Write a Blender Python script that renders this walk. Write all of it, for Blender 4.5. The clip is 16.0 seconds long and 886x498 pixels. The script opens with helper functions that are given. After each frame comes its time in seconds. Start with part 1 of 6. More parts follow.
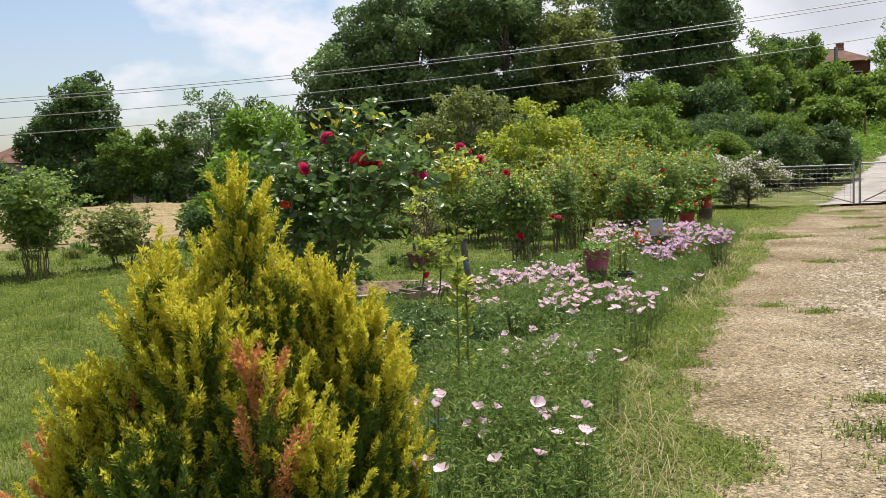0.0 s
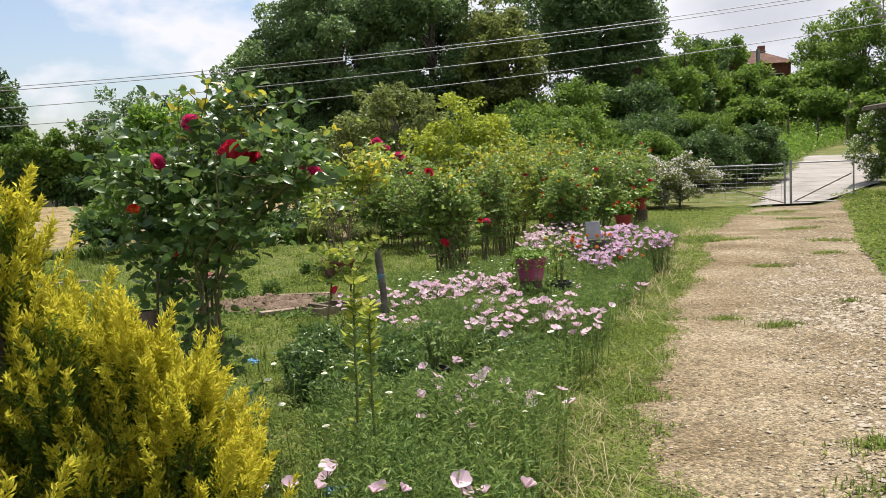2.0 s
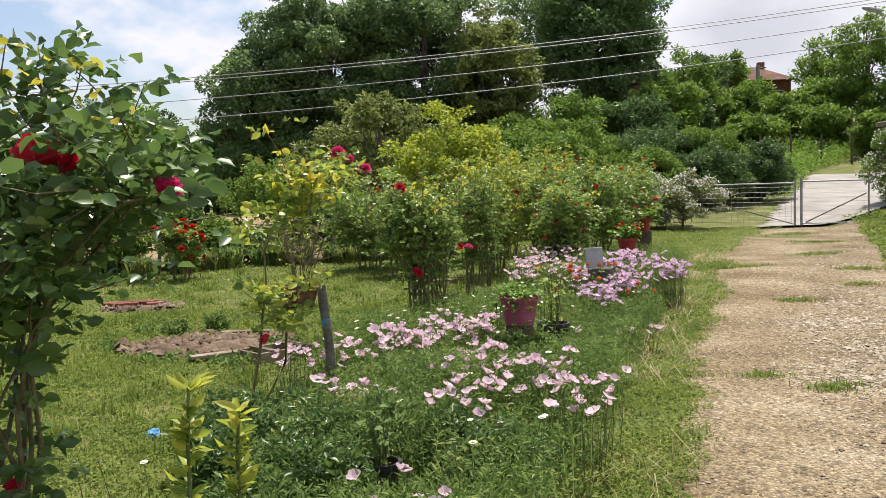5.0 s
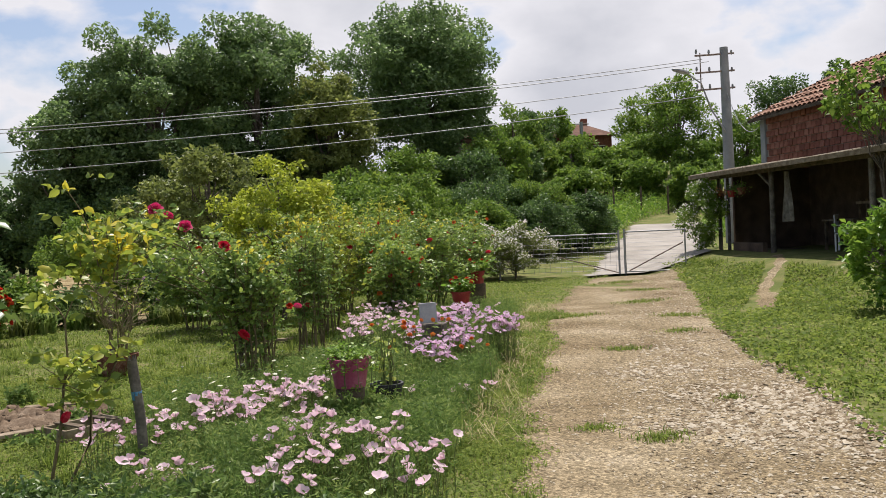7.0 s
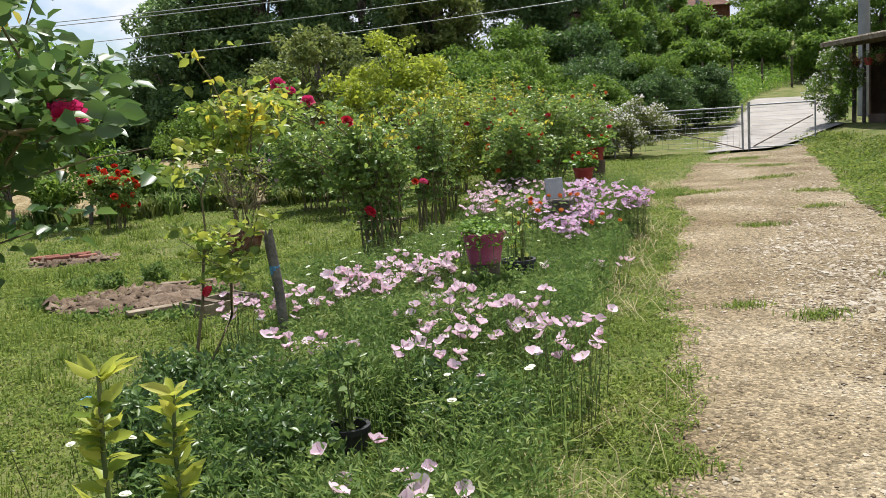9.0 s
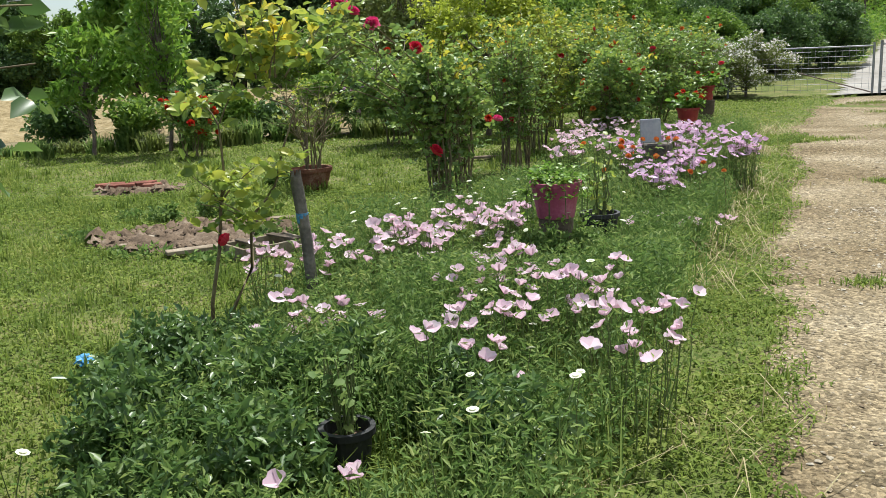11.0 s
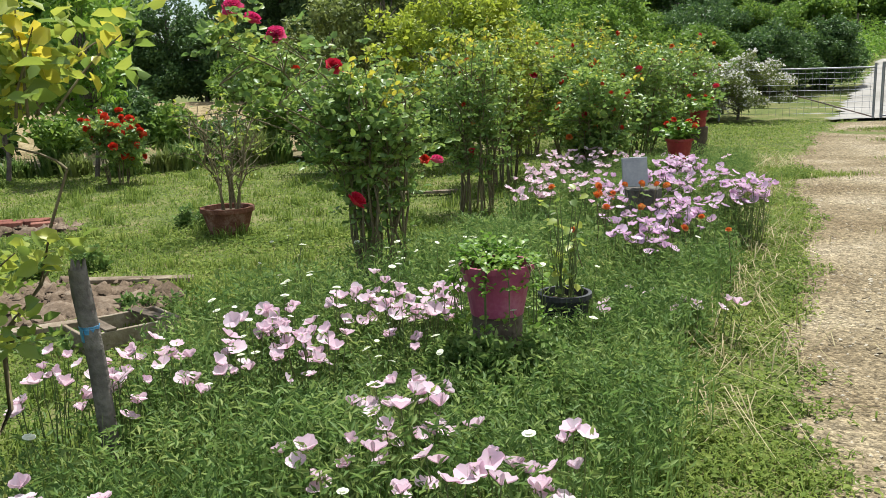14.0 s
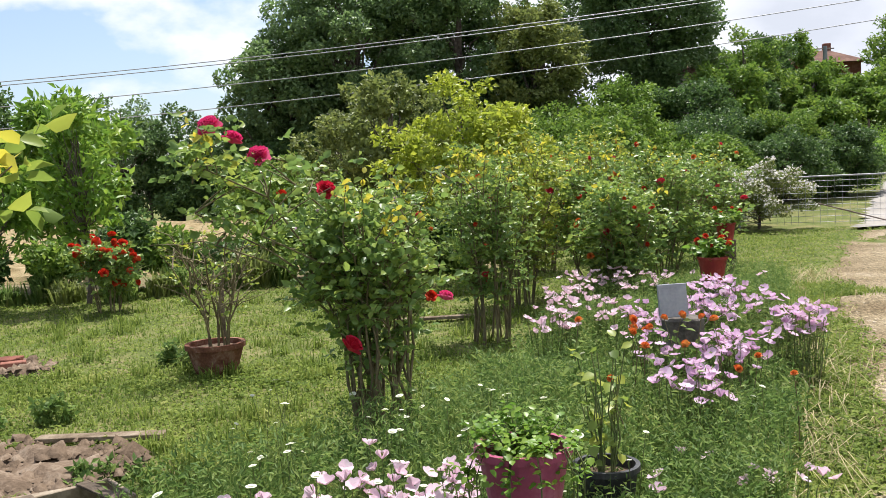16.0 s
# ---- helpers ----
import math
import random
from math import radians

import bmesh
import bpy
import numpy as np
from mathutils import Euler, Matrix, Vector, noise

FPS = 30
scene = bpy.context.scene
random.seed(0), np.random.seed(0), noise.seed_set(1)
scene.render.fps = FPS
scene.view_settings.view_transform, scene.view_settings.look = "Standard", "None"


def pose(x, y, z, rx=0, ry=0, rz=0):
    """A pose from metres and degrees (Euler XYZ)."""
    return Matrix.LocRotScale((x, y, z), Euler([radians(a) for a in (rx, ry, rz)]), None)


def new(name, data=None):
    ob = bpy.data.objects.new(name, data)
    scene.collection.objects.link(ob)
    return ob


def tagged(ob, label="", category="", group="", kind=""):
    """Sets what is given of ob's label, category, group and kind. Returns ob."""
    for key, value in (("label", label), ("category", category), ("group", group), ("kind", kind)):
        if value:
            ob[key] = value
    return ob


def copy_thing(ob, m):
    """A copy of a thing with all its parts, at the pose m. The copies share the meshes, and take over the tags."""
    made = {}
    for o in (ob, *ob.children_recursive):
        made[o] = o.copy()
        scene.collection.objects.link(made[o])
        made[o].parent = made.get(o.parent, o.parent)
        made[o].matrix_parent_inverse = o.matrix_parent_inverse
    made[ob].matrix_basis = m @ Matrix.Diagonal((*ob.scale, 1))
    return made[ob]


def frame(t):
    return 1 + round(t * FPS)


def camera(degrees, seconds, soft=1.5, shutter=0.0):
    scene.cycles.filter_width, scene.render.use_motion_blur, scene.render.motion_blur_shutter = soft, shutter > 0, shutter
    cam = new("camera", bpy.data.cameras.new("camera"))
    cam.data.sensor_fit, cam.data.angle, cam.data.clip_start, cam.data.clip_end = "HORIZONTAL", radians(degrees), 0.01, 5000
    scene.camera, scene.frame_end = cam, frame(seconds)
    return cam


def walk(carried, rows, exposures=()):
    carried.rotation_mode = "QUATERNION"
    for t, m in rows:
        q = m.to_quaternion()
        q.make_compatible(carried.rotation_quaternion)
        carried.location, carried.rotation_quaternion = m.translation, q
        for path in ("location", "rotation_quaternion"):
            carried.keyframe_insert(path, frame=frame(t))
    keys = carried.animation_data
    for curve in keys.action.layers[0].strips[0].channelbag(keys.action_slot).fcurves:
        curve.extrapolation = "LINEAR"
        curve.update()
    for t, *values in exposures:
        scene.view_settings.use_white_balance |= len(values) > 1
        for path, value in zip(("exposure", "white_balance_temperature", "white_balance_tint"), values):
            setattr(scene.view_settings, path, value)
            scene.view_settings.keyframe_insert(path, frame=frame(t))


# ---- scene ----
cam = camera(52.3, 16.0, soft=0.85)
METRES, EYE, TILT, LEAN, TURN = 7.1, 1.51, 10.0, -2.0, 0.0
ROWS = [
    (0.0, 0.0, 0.0, 0.0, -1.14, -15.22, 4.19),
    (0.5, 0.0136, 0.0402, -0.0108, -1.53, -15.06, 4.27),
    (1.0, 0.0135, 0.0823, -0.0204, -1.68, -15.37, 4.35),
    (1.5, 0.0131, 0.1202, -0.0259, -4.16, -15.67, 3.84),
    (2.0, 0.0221, 0.1646, -0.0378, -5.61, -15.37, 3.52),
    (2.5, 0.0208, 0.1992, -0.0465, -5.33, -16.18, 2.9),
    (3.0, 0.0146, 0.2383, -0.054, -5.94, -16.62, 2.91),
    (5.5, 0.0758, 0.4104, -0.0843, -5.83, -13.72, 2.94),
    (6.0, 0.076, 0.4215, -0.0857, -11.19, -13.39, 2.46),
    (6.5, 0.0809, 0.4188, -0.0848, -14.75, -12.82, 1.83),
    (7.0, 0.0849, 0.4153, -0.0826, -16.04, -11.47, 1.85),
    (7.5, 0.0835, 0.4153, -0.082, -16.32, -9.95, 2.02),
    (8.0, 0.0695, 0.4282, -0.0917, -13.3, -11.41, 2.87),
    (8.5, 0.059, 0.4405, -0.0991, -10.07, -17.25, 3.84),
    (9.0, 0.0634, 0.4579, -0.1008, -9.84, -18.58, 4.13),
    (9.5, 0.0913, 0.4866, -0.1065, -9.27, -18.96, 3.92),
    (10.0, 0.1029, 0.5046, -0.1134, -6.26, -19.97, 4.8),
    (12.5, 0.1539, 0.6879, -0.1534, -1.71, -24.11, 3.56),
    (13.0, 0.1777, 0.7193, -0.1572, -2.29, -22.2, 3.51),
    (13.5, 0.1813, 0.7564, -0.1631, -2.04, -21.8, 3.7),
    (14.0, 0.1726, 0.7889, -0.1666, -3.57, -21.38, 3.17),
    (14.5, 0.1797, 0.8184, -0.1719, -3.36, -20.49, 3.13),
    (15.0, 0.1827, 0.8457, -0.1746, -2.22, -18.7, 4.06),
    (15.5, 0.1797, 0.8771, -0.1789, -1.96, -16.97, 4.45),
    (16.0, 0.1814, 0.9014, -0.1795, -3.06, -14.38, 4.37),
]
EXPOSURES = [(0.0, 0.65, 6500, 14), (3.0, 0.69, 6500, 14), (5.5, 0.67, 6500, 15), (6.5, 0.57, 6500, 15), (7.0, 0.47, 6550, 15), (7.5, 0.14, 6600, 15), (8.0, 0.67, 6500, 14), (8.6, 0.68, 6250, 13), (10.0, 0.73, 6150, 10), (12.5, 0.71, 6050, 4), (14.0, 0.79, 6100, 7), (16.0, 0.89, 6250, 13)]
walk(cam, [(t, pose(0, 0, EYE, TILT, LEAN, TURN) @ pose(METRES * x, METRES * y, METRES * z, 90 + pitch, roll, yaw)) for t, x, y, z, yaw, pitch, roll in ROWS], EXPOSURES)

# ---------------------------------------------------------------- light
SUN_EL, SUN_AZ = 66.0, 24.0          # height, and bearing clockwise from +y
world = bpy.data.worlds.new("sky")
scene.world = world
world.use_nodes = True
wn, wl = world.node_tree.nodes, world.node_tree.links
wn.clear()
sky = wn.new("ShaderNodeTexSky")
sky.sky_type, sky.sun_disc = 'NISHITA', False
sky.sun_elevation, sky.sun_rotation = radians(SUN_EL), radians(SUN_AZ)
sky.air_density, sky.dust_density = 1.0, 1.6
coord = wn.new("ShaderNodeTexCoord")
stretch = wn.new("ShaderNodeMapping")
stretch.inputs["Scale"].default_value = (1.0, 1.0, 1.9)
stretch.inputs["Location"].default_value = (0.35, 0.1, 0.0)
puff = wn.new("ShaderNodeTexNoise")
puff.inputs["Scale"].default_value, puff.inputs["Detail"].default_value = 3.2, 12.0
puff.inputs["Roughness"].default_value = 0.52
cover = wn.new("ShaderNodeValToRGB")
cover.color_ramp.elements[0].position, cover.color_ramp.elements[0].color = 0.455, (0, 0, 0, 1)
cover.color_ramp.elements[1].position, cover.color_ramp.elements[1].color = 0.52, (1, 1, 1, 1)
shade = wn.new("ShaderNodeValToRGB")
shade.color_ramp.elements[0].position, shade.color_ramp.elements[0].color = 0.52, (6.6, 6.75, 7.0, 1)
shade.color_ramp.elements[1].position, shade.color_ramp.elements[1].color = 0.70, (4.7, 4.95, 5.35, 1)
cloud = wn.new("ShaderNodeMix")
cloud.data_type = 'RGBA'
back = wn.new("ShaderNodeBackground")
back.inputs["Strength"].default_value = 0.09
wout = wn.new("ShaderNodeOutputWorld")
wl.new(coord.outputs["Generated"], stretch.inputs["Vector"])
wl.new(stretch.outputs["Vector"], puff.inputs["Vector"])
side = wn.new("ShaderNodeSeparateXYZ")
bank_of_cloud = wn.new("ShaderNodeMath")
bank_of_cloud.operation = 'MULTIPLY_ADD'
bank_of_cloud.inputs[1].default_value = 0.13
wl.new(coord.outputs["Generated"], side.inputs["Vector"])
wl.new(side.outputs["X"], bank_of_cloud.inputs[0])
wl.new(puff.outputs["Fac"], bank_of_cloud.inputs[2])
wl.new(bank_of_cloud.outputs[0], cover.inputs["Fac"])
wl.new(bank_of_cloud.outputs[0], shade.inputs["Fac"])
wl.new(cover.outputs["Color"], cloud.inputs[0])
wl.new(sky.outputs["Color"], cloud.inputs[6])
wl.new(shade.outputs["Color"], cloud.inputs[7])
wl.new(cloud.outputs[2], back.inputs["Color"])
wl.new(back.outputs["Background"], wout.inputs["Surface"])

sun = new("sun", bpy.data.lights.new("sun", 'SUN'))
sun.data.energy, sun.data.angle, sun.data.color = 4.4, radians(0.55), (1.0, 0.95, 0.87)
el, az = radians(SUN_EL), radians(SUN_AZ)
toward = Vector((math.sin(az) * math.cos(el), math.cos(az) * math.cos(el), math.sin(el)))
sun.matrix_world = Matrix.Translation((0, 0, 40)) @ toward.to_track_quat('Z', 'Y').to_matrix().to_4x4()

# ---------------------------------------------------------------- materials
def ramp_node(nt, stops):
    r = nt.nodes.new("ShaderNodeValToRGB")
    els = r.color_ramp.elements
    while len(els) < len(stops):
        els.new(0.5)
    for e, (p, c) in zip(els, stops):
        e.position, e.color = p, (*c, 1)
    return r


def surface(name, stops, scale=8.0, detail=6.0, rough=0.8, bump=0.3, metal=0.0, fine=60.0, island=0.0, obj=0.0, spec=0.3, depth=0.02):
    """A solid surface: colours run through a noise, with a finer grain, relief, and chance shifts by island or object."""
    m = bpy.data.materials.new(name)
    m.use_nodes = True
    nt = m.node_tree
    n, l = nt.nodes, nt.links
    b = n["Principled BSDF"]
    b.inputs["Roughness"].default_value, b.inputs["Metallic"].default_value = rough, metal
    b.inputs["Specular IOR Level"].default_value = spec
    tc = n.new("ShaderNodeTexCoord")
    big = n.new("ShaderNodeTexNoise")
    big.inputs["Scale"].default_value, big.inputs["Detail"].default_value = scale, detail
    small = n.new("ShaderNodeTexNoise")
    small.inputs["Scale"].default_value, small.inputs["Detail"].default_value = fine, 3.0
    l.new(tc.outputs["Object"], big.inputs["Vector"])
    l.new(tc.outputs["Object"], small.inputs["Vector"])
    mix = n.new("ShaderNodeMath")
    mix.operation = 'MULTIPLY_ADD'
    l.new(small.outputs["Fac"], mix.inputs[0])
    mix.inputs[1].default_value = 0.45
    sub = n.new("ShaderNodeMath")
    sub.operation = 'SUBTRACT'
    l.new(big.outputs["Fac"], sub.inputs[0])
    sub.inputs[1].default_value = 0.225
    l.new(sub.outputs[0], mix.inputs[2])
    last = mix.outputs[0]
    for amount, kind, socket in ((island, "ShaderNodeNewGeometry", "Random Per Island"), (obj, "ShaderNodeObjectInfo", "Random")):
        if amount:
            g = n.new(kind)
            add = n.new("ShaderNodeMath")
            add.operation = 'MULTIPLY_ADD'
            l.new(g.outputs[socket], add.inputs[0])
            add.inputs[1].default_value = amount
            shift = n.new("ShaderNodeMath")
            shift.operation = 'SUBTRACT'
            l.new(last, shift.inputs[0])
            shift.inputs[1].default_value = amount / 2
            l.new(shift.outputs[0], add.inputs[2])
            last = add.outputs[0]
    r = ramp_node(nt, stops)
    l.new(last, r.inputs["Fac"])
    l.new(r.outputs["Color"], b.inputs["Base Color"])
    if bump:
        bp = n.new("ShaderNodeBump")
        bp.inputs["Strength"].default_value, bp.inputs["Distance"].default_value = bump, depth
        l.new(mix.outputs[0], bp.inputs["Height"])
        l.new(bp.outputs["Normal"], b.inputs["Normal"])
    return m


def leafy(name, stops, through_light=0.35, rough=0.5, patch=1.2, gloss=0.35):
    """Leaves, blades and petals: each one its own tint, patches of tint through the plant, light passing through."""
    m = bpy.data.materials.new(name)
    m.use_nodes = True
    nt = m.node_tree
    n, l = nt.nodes, nt.links
    b = n["Principled BSDF"]
    b.inputs["Roughness"].default_value = rough
    b.inputs["Specular IOR Level"].default_value = gloss
    geo = n.new("ShaderNodeNewGeometry")
    tc = n.new("ShaderNodeTexCoord")
    noi = n.new("ShaderNodeTexNoise")
    noi.inputs["Scale"].default_value, noi.inputs["Detail"].default_value = patch, 2.0
    l.new(tc.outputs["Object"], noi.inputs["Vector"])
    ma = n.new("ShaderNodeMath")
    ma.operation = 'MULTIPLY_ADD'
    l.new(geo.outputs["Random Per Island"], ma.inputs[0])
    ma.inputs[1].default_value = 0.6
    mb = n.new("ShaderNodeMath")
    mb.operation = 'MULTIPLY_ADD'
    l.new(noi.outputs["Fac"], mb.inputs[0])
    mb.inputs[1].default_value, mb.inputs[2].default_value = 0.8, -0.2
    l.new(mb.outputs[0], ma.inputs[2])
    r = ramp_node(nt, stops)
    l.new(ma.outputs[0], r.inputs["Fac"])
    l.new(r.outputs["Color"], b.inputs["Base Color"])
    tr = n.new("ShaderNodeBsdfTranslucent")
    l.new(r.outputs["Color"], tr.inputs["Color"])
    mx = n.new("ShaderNodeMixShader")
    mx.inputs[0].default_value = through_light
    l.new(b.outputs[0], mx.inputs[1])
    l.new(tr.outputs[0], mx.inputs[2])
    l.new(mx.outputs[0], n["Material Output"].inputs["Surface"])
    return m


M_GRASS = leafy("grass_blades", [(0.0, (0.072, 0.12, 0.022)), (0.4, (0.14, 0.202, 0.036)), (0.75, (0.245, 0.305, 0.062)), (1.0, (0.38, 0.37, 0.13))], 0.45, 0.65, 1.8, 0.12)
M_DRY = leafy("dry_grass", [(0.0, (0.22, 0.19, 0.08)), (0.5, (0.34, 0.29, 0.14)), (1.0, (0.46, 0.40, 0.22))], 0.3, 0.7, 2.0)
M_WEED = leafy("weed_leaves", [(0.0, (0.07, 0.13, 0.032)), (0.45, (0.145, 0.235, 0.058)), (0.85, (0.29, 0.36, 0.10)), (1.0, (0.46, 0.43, 0.16))], 0.46, 0.55, 2.2, 0.2)
M_ROSE_LEAF = leafy("rose_leaves", [(0.0, (0.10, 0.18, 0.05)), (0.45, (0.18, 0.28, 0.068)), (0.85, (0.34, 0.43, 0.085)), (1.0, (0.56, 0.50, 0.07))], 0.45, 0.4, 2.5, 0.4)
M_ROSE_DARK = leafy("dark_rose_leaves", [(0.0, (0.05, 0.105, 0.032)), (0.45, (0.095, 0.17, 0.045)), (0.85, (0.18, 0.26, 0.065)), (1.0, (0.42, 0.40, 0.07))], 0.4, 0.36, 2.5, 0.5)
M_ROSE_YELLOW = leafy("light_rose_leaves", [(0.0, (0.11, 0.18, 0.045)), (0.4, (0.23, 0.31, 0.05)), (0.8, (0.44, 0.47, 0.07)), (1.0, (0.66, 0.52, 0.07))], 0.48, 0.4, 2.5, 0.4)
M_YOUNG = leafy("young_rose_leaves", [(0.0, (0.36, 0.36, 0.05)), (0.5, (0.58, 0.52, 0.06)), (1.0, (0.72, 0.56, 0.06))], 0.5, 0.35, 4.0, 0.5)
M_TIP = leafy("yellow_green_tips", [(0.0, (0.30, 0.38, 0.05)), (0.5, (0.46, 0.50, 0.07)), (1.0, (0.60, 0.56, 0.10))], 0.5, 0.35, 4.0, 0.5)
M_TREE = leafy("ash_leaves", [(0.0, (0.095, 0.16, 0.064)), (0.5, (0.15, 0.24, 0.082)), (1.0, (0.26, 0.37, 0.125))], 0.45, 0.4, 0.25, 0.5)
M_TREE_DARK = leafy("dark_leaves", [(0.0, (0.055, 0.10, 0.036)), (0.5, (0.085, 0.155, 0.045)), (1.0, (0.16, 0.25, 0.05))], 0.38, 0.46, 0.3, 0.28)
M_TREE_MID = leafy("mid_leaves", [(0.0, (0.085, 0.155, 0.03)), (0.5, (0.15, 0.25, 0.04)), (1.0, (0.32, 0.42, 0.06))], 0.42, 0.48, 0.35, 0.25)
M_TREE_OLIVE = leafy("olive_leaves", [(0.0, (0.11, 0.145, 0.045)), (0.5, (0.19, 0.235, 0.06)), (1.0, (0.33, 0.36, 0.10))], 0.4, 0.5, 0.5)
M_SHRUB_LIME = leafy("lime_leaves", [(0.0, (0.20, 0.27, 0.03)), (0.5, (0.36, 0.42, 0.045)), (1.0, (0.54, 0.54, 0.07))], 0.5, 0.45, 0.6)
M_WALNUT = leafy("walnut_leaves", [(0.0, (0.084, 0.182, 0.022)), (0.5, (0.168, 0.299, 0.0385)), (1.0, (0.336, 0.442, 0.066))], 0.45, 0.4, 1.0)
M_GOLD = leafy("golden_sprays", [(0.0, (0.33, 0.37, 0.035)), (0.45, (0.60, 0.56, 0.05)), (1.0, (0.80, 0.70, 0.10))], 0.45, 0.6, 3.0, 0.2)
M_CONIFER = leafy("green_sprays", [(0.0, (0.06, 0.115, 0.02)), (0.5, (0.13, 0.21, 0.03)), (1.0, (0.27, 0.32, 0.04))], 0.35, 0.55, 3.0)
M_RUST = leafy("dead_sprays", [(0.0, (0.40, 0.16, 0.05)), (0.5, (0.66, 0.30, 0.11)), (1.0, (0.80, 0.46, 0.22))], 0.4, 0.7, 3.0)
M_PINK = leafy("pink_petals", [(0.0, (0.651, 0.42, 0.525)), (0.5, (0.819, 0.609, 0.693)), (1.0, (0.9, 0.777, 0.819))], 0.4, 0.6, 3.0, 0.2)
M_MAUVE = leafy("mauve_petals", [(0.0, (0.60, 0.36, 0.56)), (0.5, (0.74, 0.50, 0.68)), (1.0, (0.84, 0.68, 0.80))], 0.4, 0.6, 3.0, 0.2)
M_RED = leafy("red_petals", [(0.0, (0.46, 0.012, 0.035)), (0.5, (0.66, 0.03, 0.075)), (1.0, (0.78, 0.08, 0.14))], 0.3, 0.55, 5.0, 0.3)
M_CRIMSON = leafy("crimson_petals", [(0.0, (0.55, 0.02, 0.13)), (0.5, (0.72, 0.06, 0.22)), (1.0, (0.82, 0.20, 0.36))], 0.3, 0.55, 5.0, 0.3)
M_SCARLET = leafy("scarlet_petals", [(0.0, (0.50, 0.02, 0.01)), (0.5, (0.66, 0.05, 0.02)), (1.0, (0.75, 0.16, 0.06))], 0.25, 0.5, 5.0, 0.3)
M_ORANGE = leafy("orange_petals", [(0.0, (0.60, 0.10, 0.02)), (0.5, (0.72, 0.22, 0.05)), (1.0, (0.80, 0.40, 0.10))], 0.3, 0.5, 5.0, 0.3)
M_WHITE = leafy("white_petals", [(0.0, (0.66, 0.60, 0.58)), (0.5, (0.78, 0.74, 0.70)), (1.0, (0.86, 0.84, 0.80))], 0.3, 0.6, 3.0, 0.2)
M_CREAM = leafy("cream_umbels", [(0.0, (0.60, 0.62, 0.42)), (0.5, (0.76, 0.77, 0.60)), (1.0, (0.84, 0.84, 0.74))], 0.3, 0.7, 3.0, 0.2)

M_SOIL = surface("lawn_soil", [(0.25, (0.065, 0.088, 0.022)), (0.45, (0.11, 0.132, 0.038)), (0.6, (0.15, 0.15, 0.055)), (0.8, (0.24, 0.205, 0.11))], 2.2, 10, 0.95, 0.9, fine=60, spec=0.1, depth=0.03)
M_EARTH = surface("dug_earth", [(0.3, (0.07, 0.05, 0.033)), (0.55, (0.145, 0.105, 0.072)), (0.8, (0.26, 0.205, 0.15))], 6, 8, 0.95, 0.8, fine=40, spec=0.1)
M_PATH = surface("gravel_bed", [(0.25, (0.12, 0.086, 0.046)), (0.42, (0.19, 0.147, 0.086)), (0.58, (0.26, 0.21, 0.132)), (0.75, (0.35, 0.295, 0.205))], 0.9, 10, 0.95, 0.9, fine=70, spec=0.1)


def pebbled(m, scale, amount):
    """Adds a bed of small pebbles to a ground material: each with its own tint, and relief between them."""
    n, l = m.node_tree.nodes, m.node_tree.links
    b = n["Principled BSDF"]
    tc = n.new("ShaderNodeTexCoord")
    tint = [k for k in n if k.bl_idname == "ShaderNodeValToRGB"][0]
    last = tint.outputs["Color"]
    heights = []
    for s in (scale, scale * 2.3):
        vo = n.new("ShaderNodeTexVoronoi")
        vo.inputs["Scale"].default_value = s
        l.new(tc.outputs["Object"], vo.inputs["Vector"])
        bw = n.new("ShaderNodeRGBToBW")
        l.new(vo.outputs["Color"], bw.inputs[0])
        mr = n.new("ShaderNodeMapRange")
        mr.inputs["To Min"].default_value, mr.inputs["To Max"].default_value = 1 - amount, 1 + amount
        l.new(bw.outputs[0], mr.inputs["Value"])
        mul = n.new("ShaderNodeVectorMath")
        mul.operation = 'SCALE'
        l.new(last, mul.inputs[0])
        l.new(mr.outputs[0], mul.inputs["Scale"])
        last = mul.outputs[0]
        heights.append(vo.outputs["Distance"])
    l.new(last, b.inputs["Base Color"])
    bp = n.new("ShaderNodeBump")
    bp.invert = True
    bp.inputs["Strength"].default_value, bp.inputs["Distance"].default_value = 0.9, 0.02
    l.new(heights[0], bp.inputs["Height"])
    old = [k for k in n if k.bl_idname == "ShaderNodeBump" and k is not bp][0]
    l.new(old.outputs["Normal"], bp.inputs["Normal"])
    l.new(bp.outputs["Normal"], b.inputs["Normal"])


pebbled(M_PATH, 38.0, 0.5)
M_STONE = surface("gravel_stones", [(0.15, (0.135, 0.098, 0.06)), (0.45, (0.245, 0.20, 0.132)), (0.85, (0.41, 0.365, 0.285))], 20, 4, 0.9, 0.3, fine=120, island=0.8, spec=0.15)
M_ROAD = surface("pale_road", [(0.25, (0.22, 0.205, 0.18)), (0.5, (0.29, 0.27, 0.24)), (0.8, (0.35, 0.33, 0.30))], 1.2, 8, 0.9, 0.5, fine=30, spec=0.15)
M_STUBBLE = surface("stubble_field", [(0.25, (0.10, 0.085, 0.042)), (0.5, (0.175, 0.145, 0.08)), (0.75, (0.24, 0.20, 0.12))], 0.8, 8, 0.95, 0.8, fine=9, spec=0.1, depth=0.1)
M_STRAW = surface("straw_swath", [(0.25, (0.16, 0.12, 0.055)), (0.5, (0.27, 0.21, 0.11)), (0.8, (0.38, 0.31, 0.18))], 5, 6, 0.95, 0.9, fine=30, spec=0.1, depth=0.06)
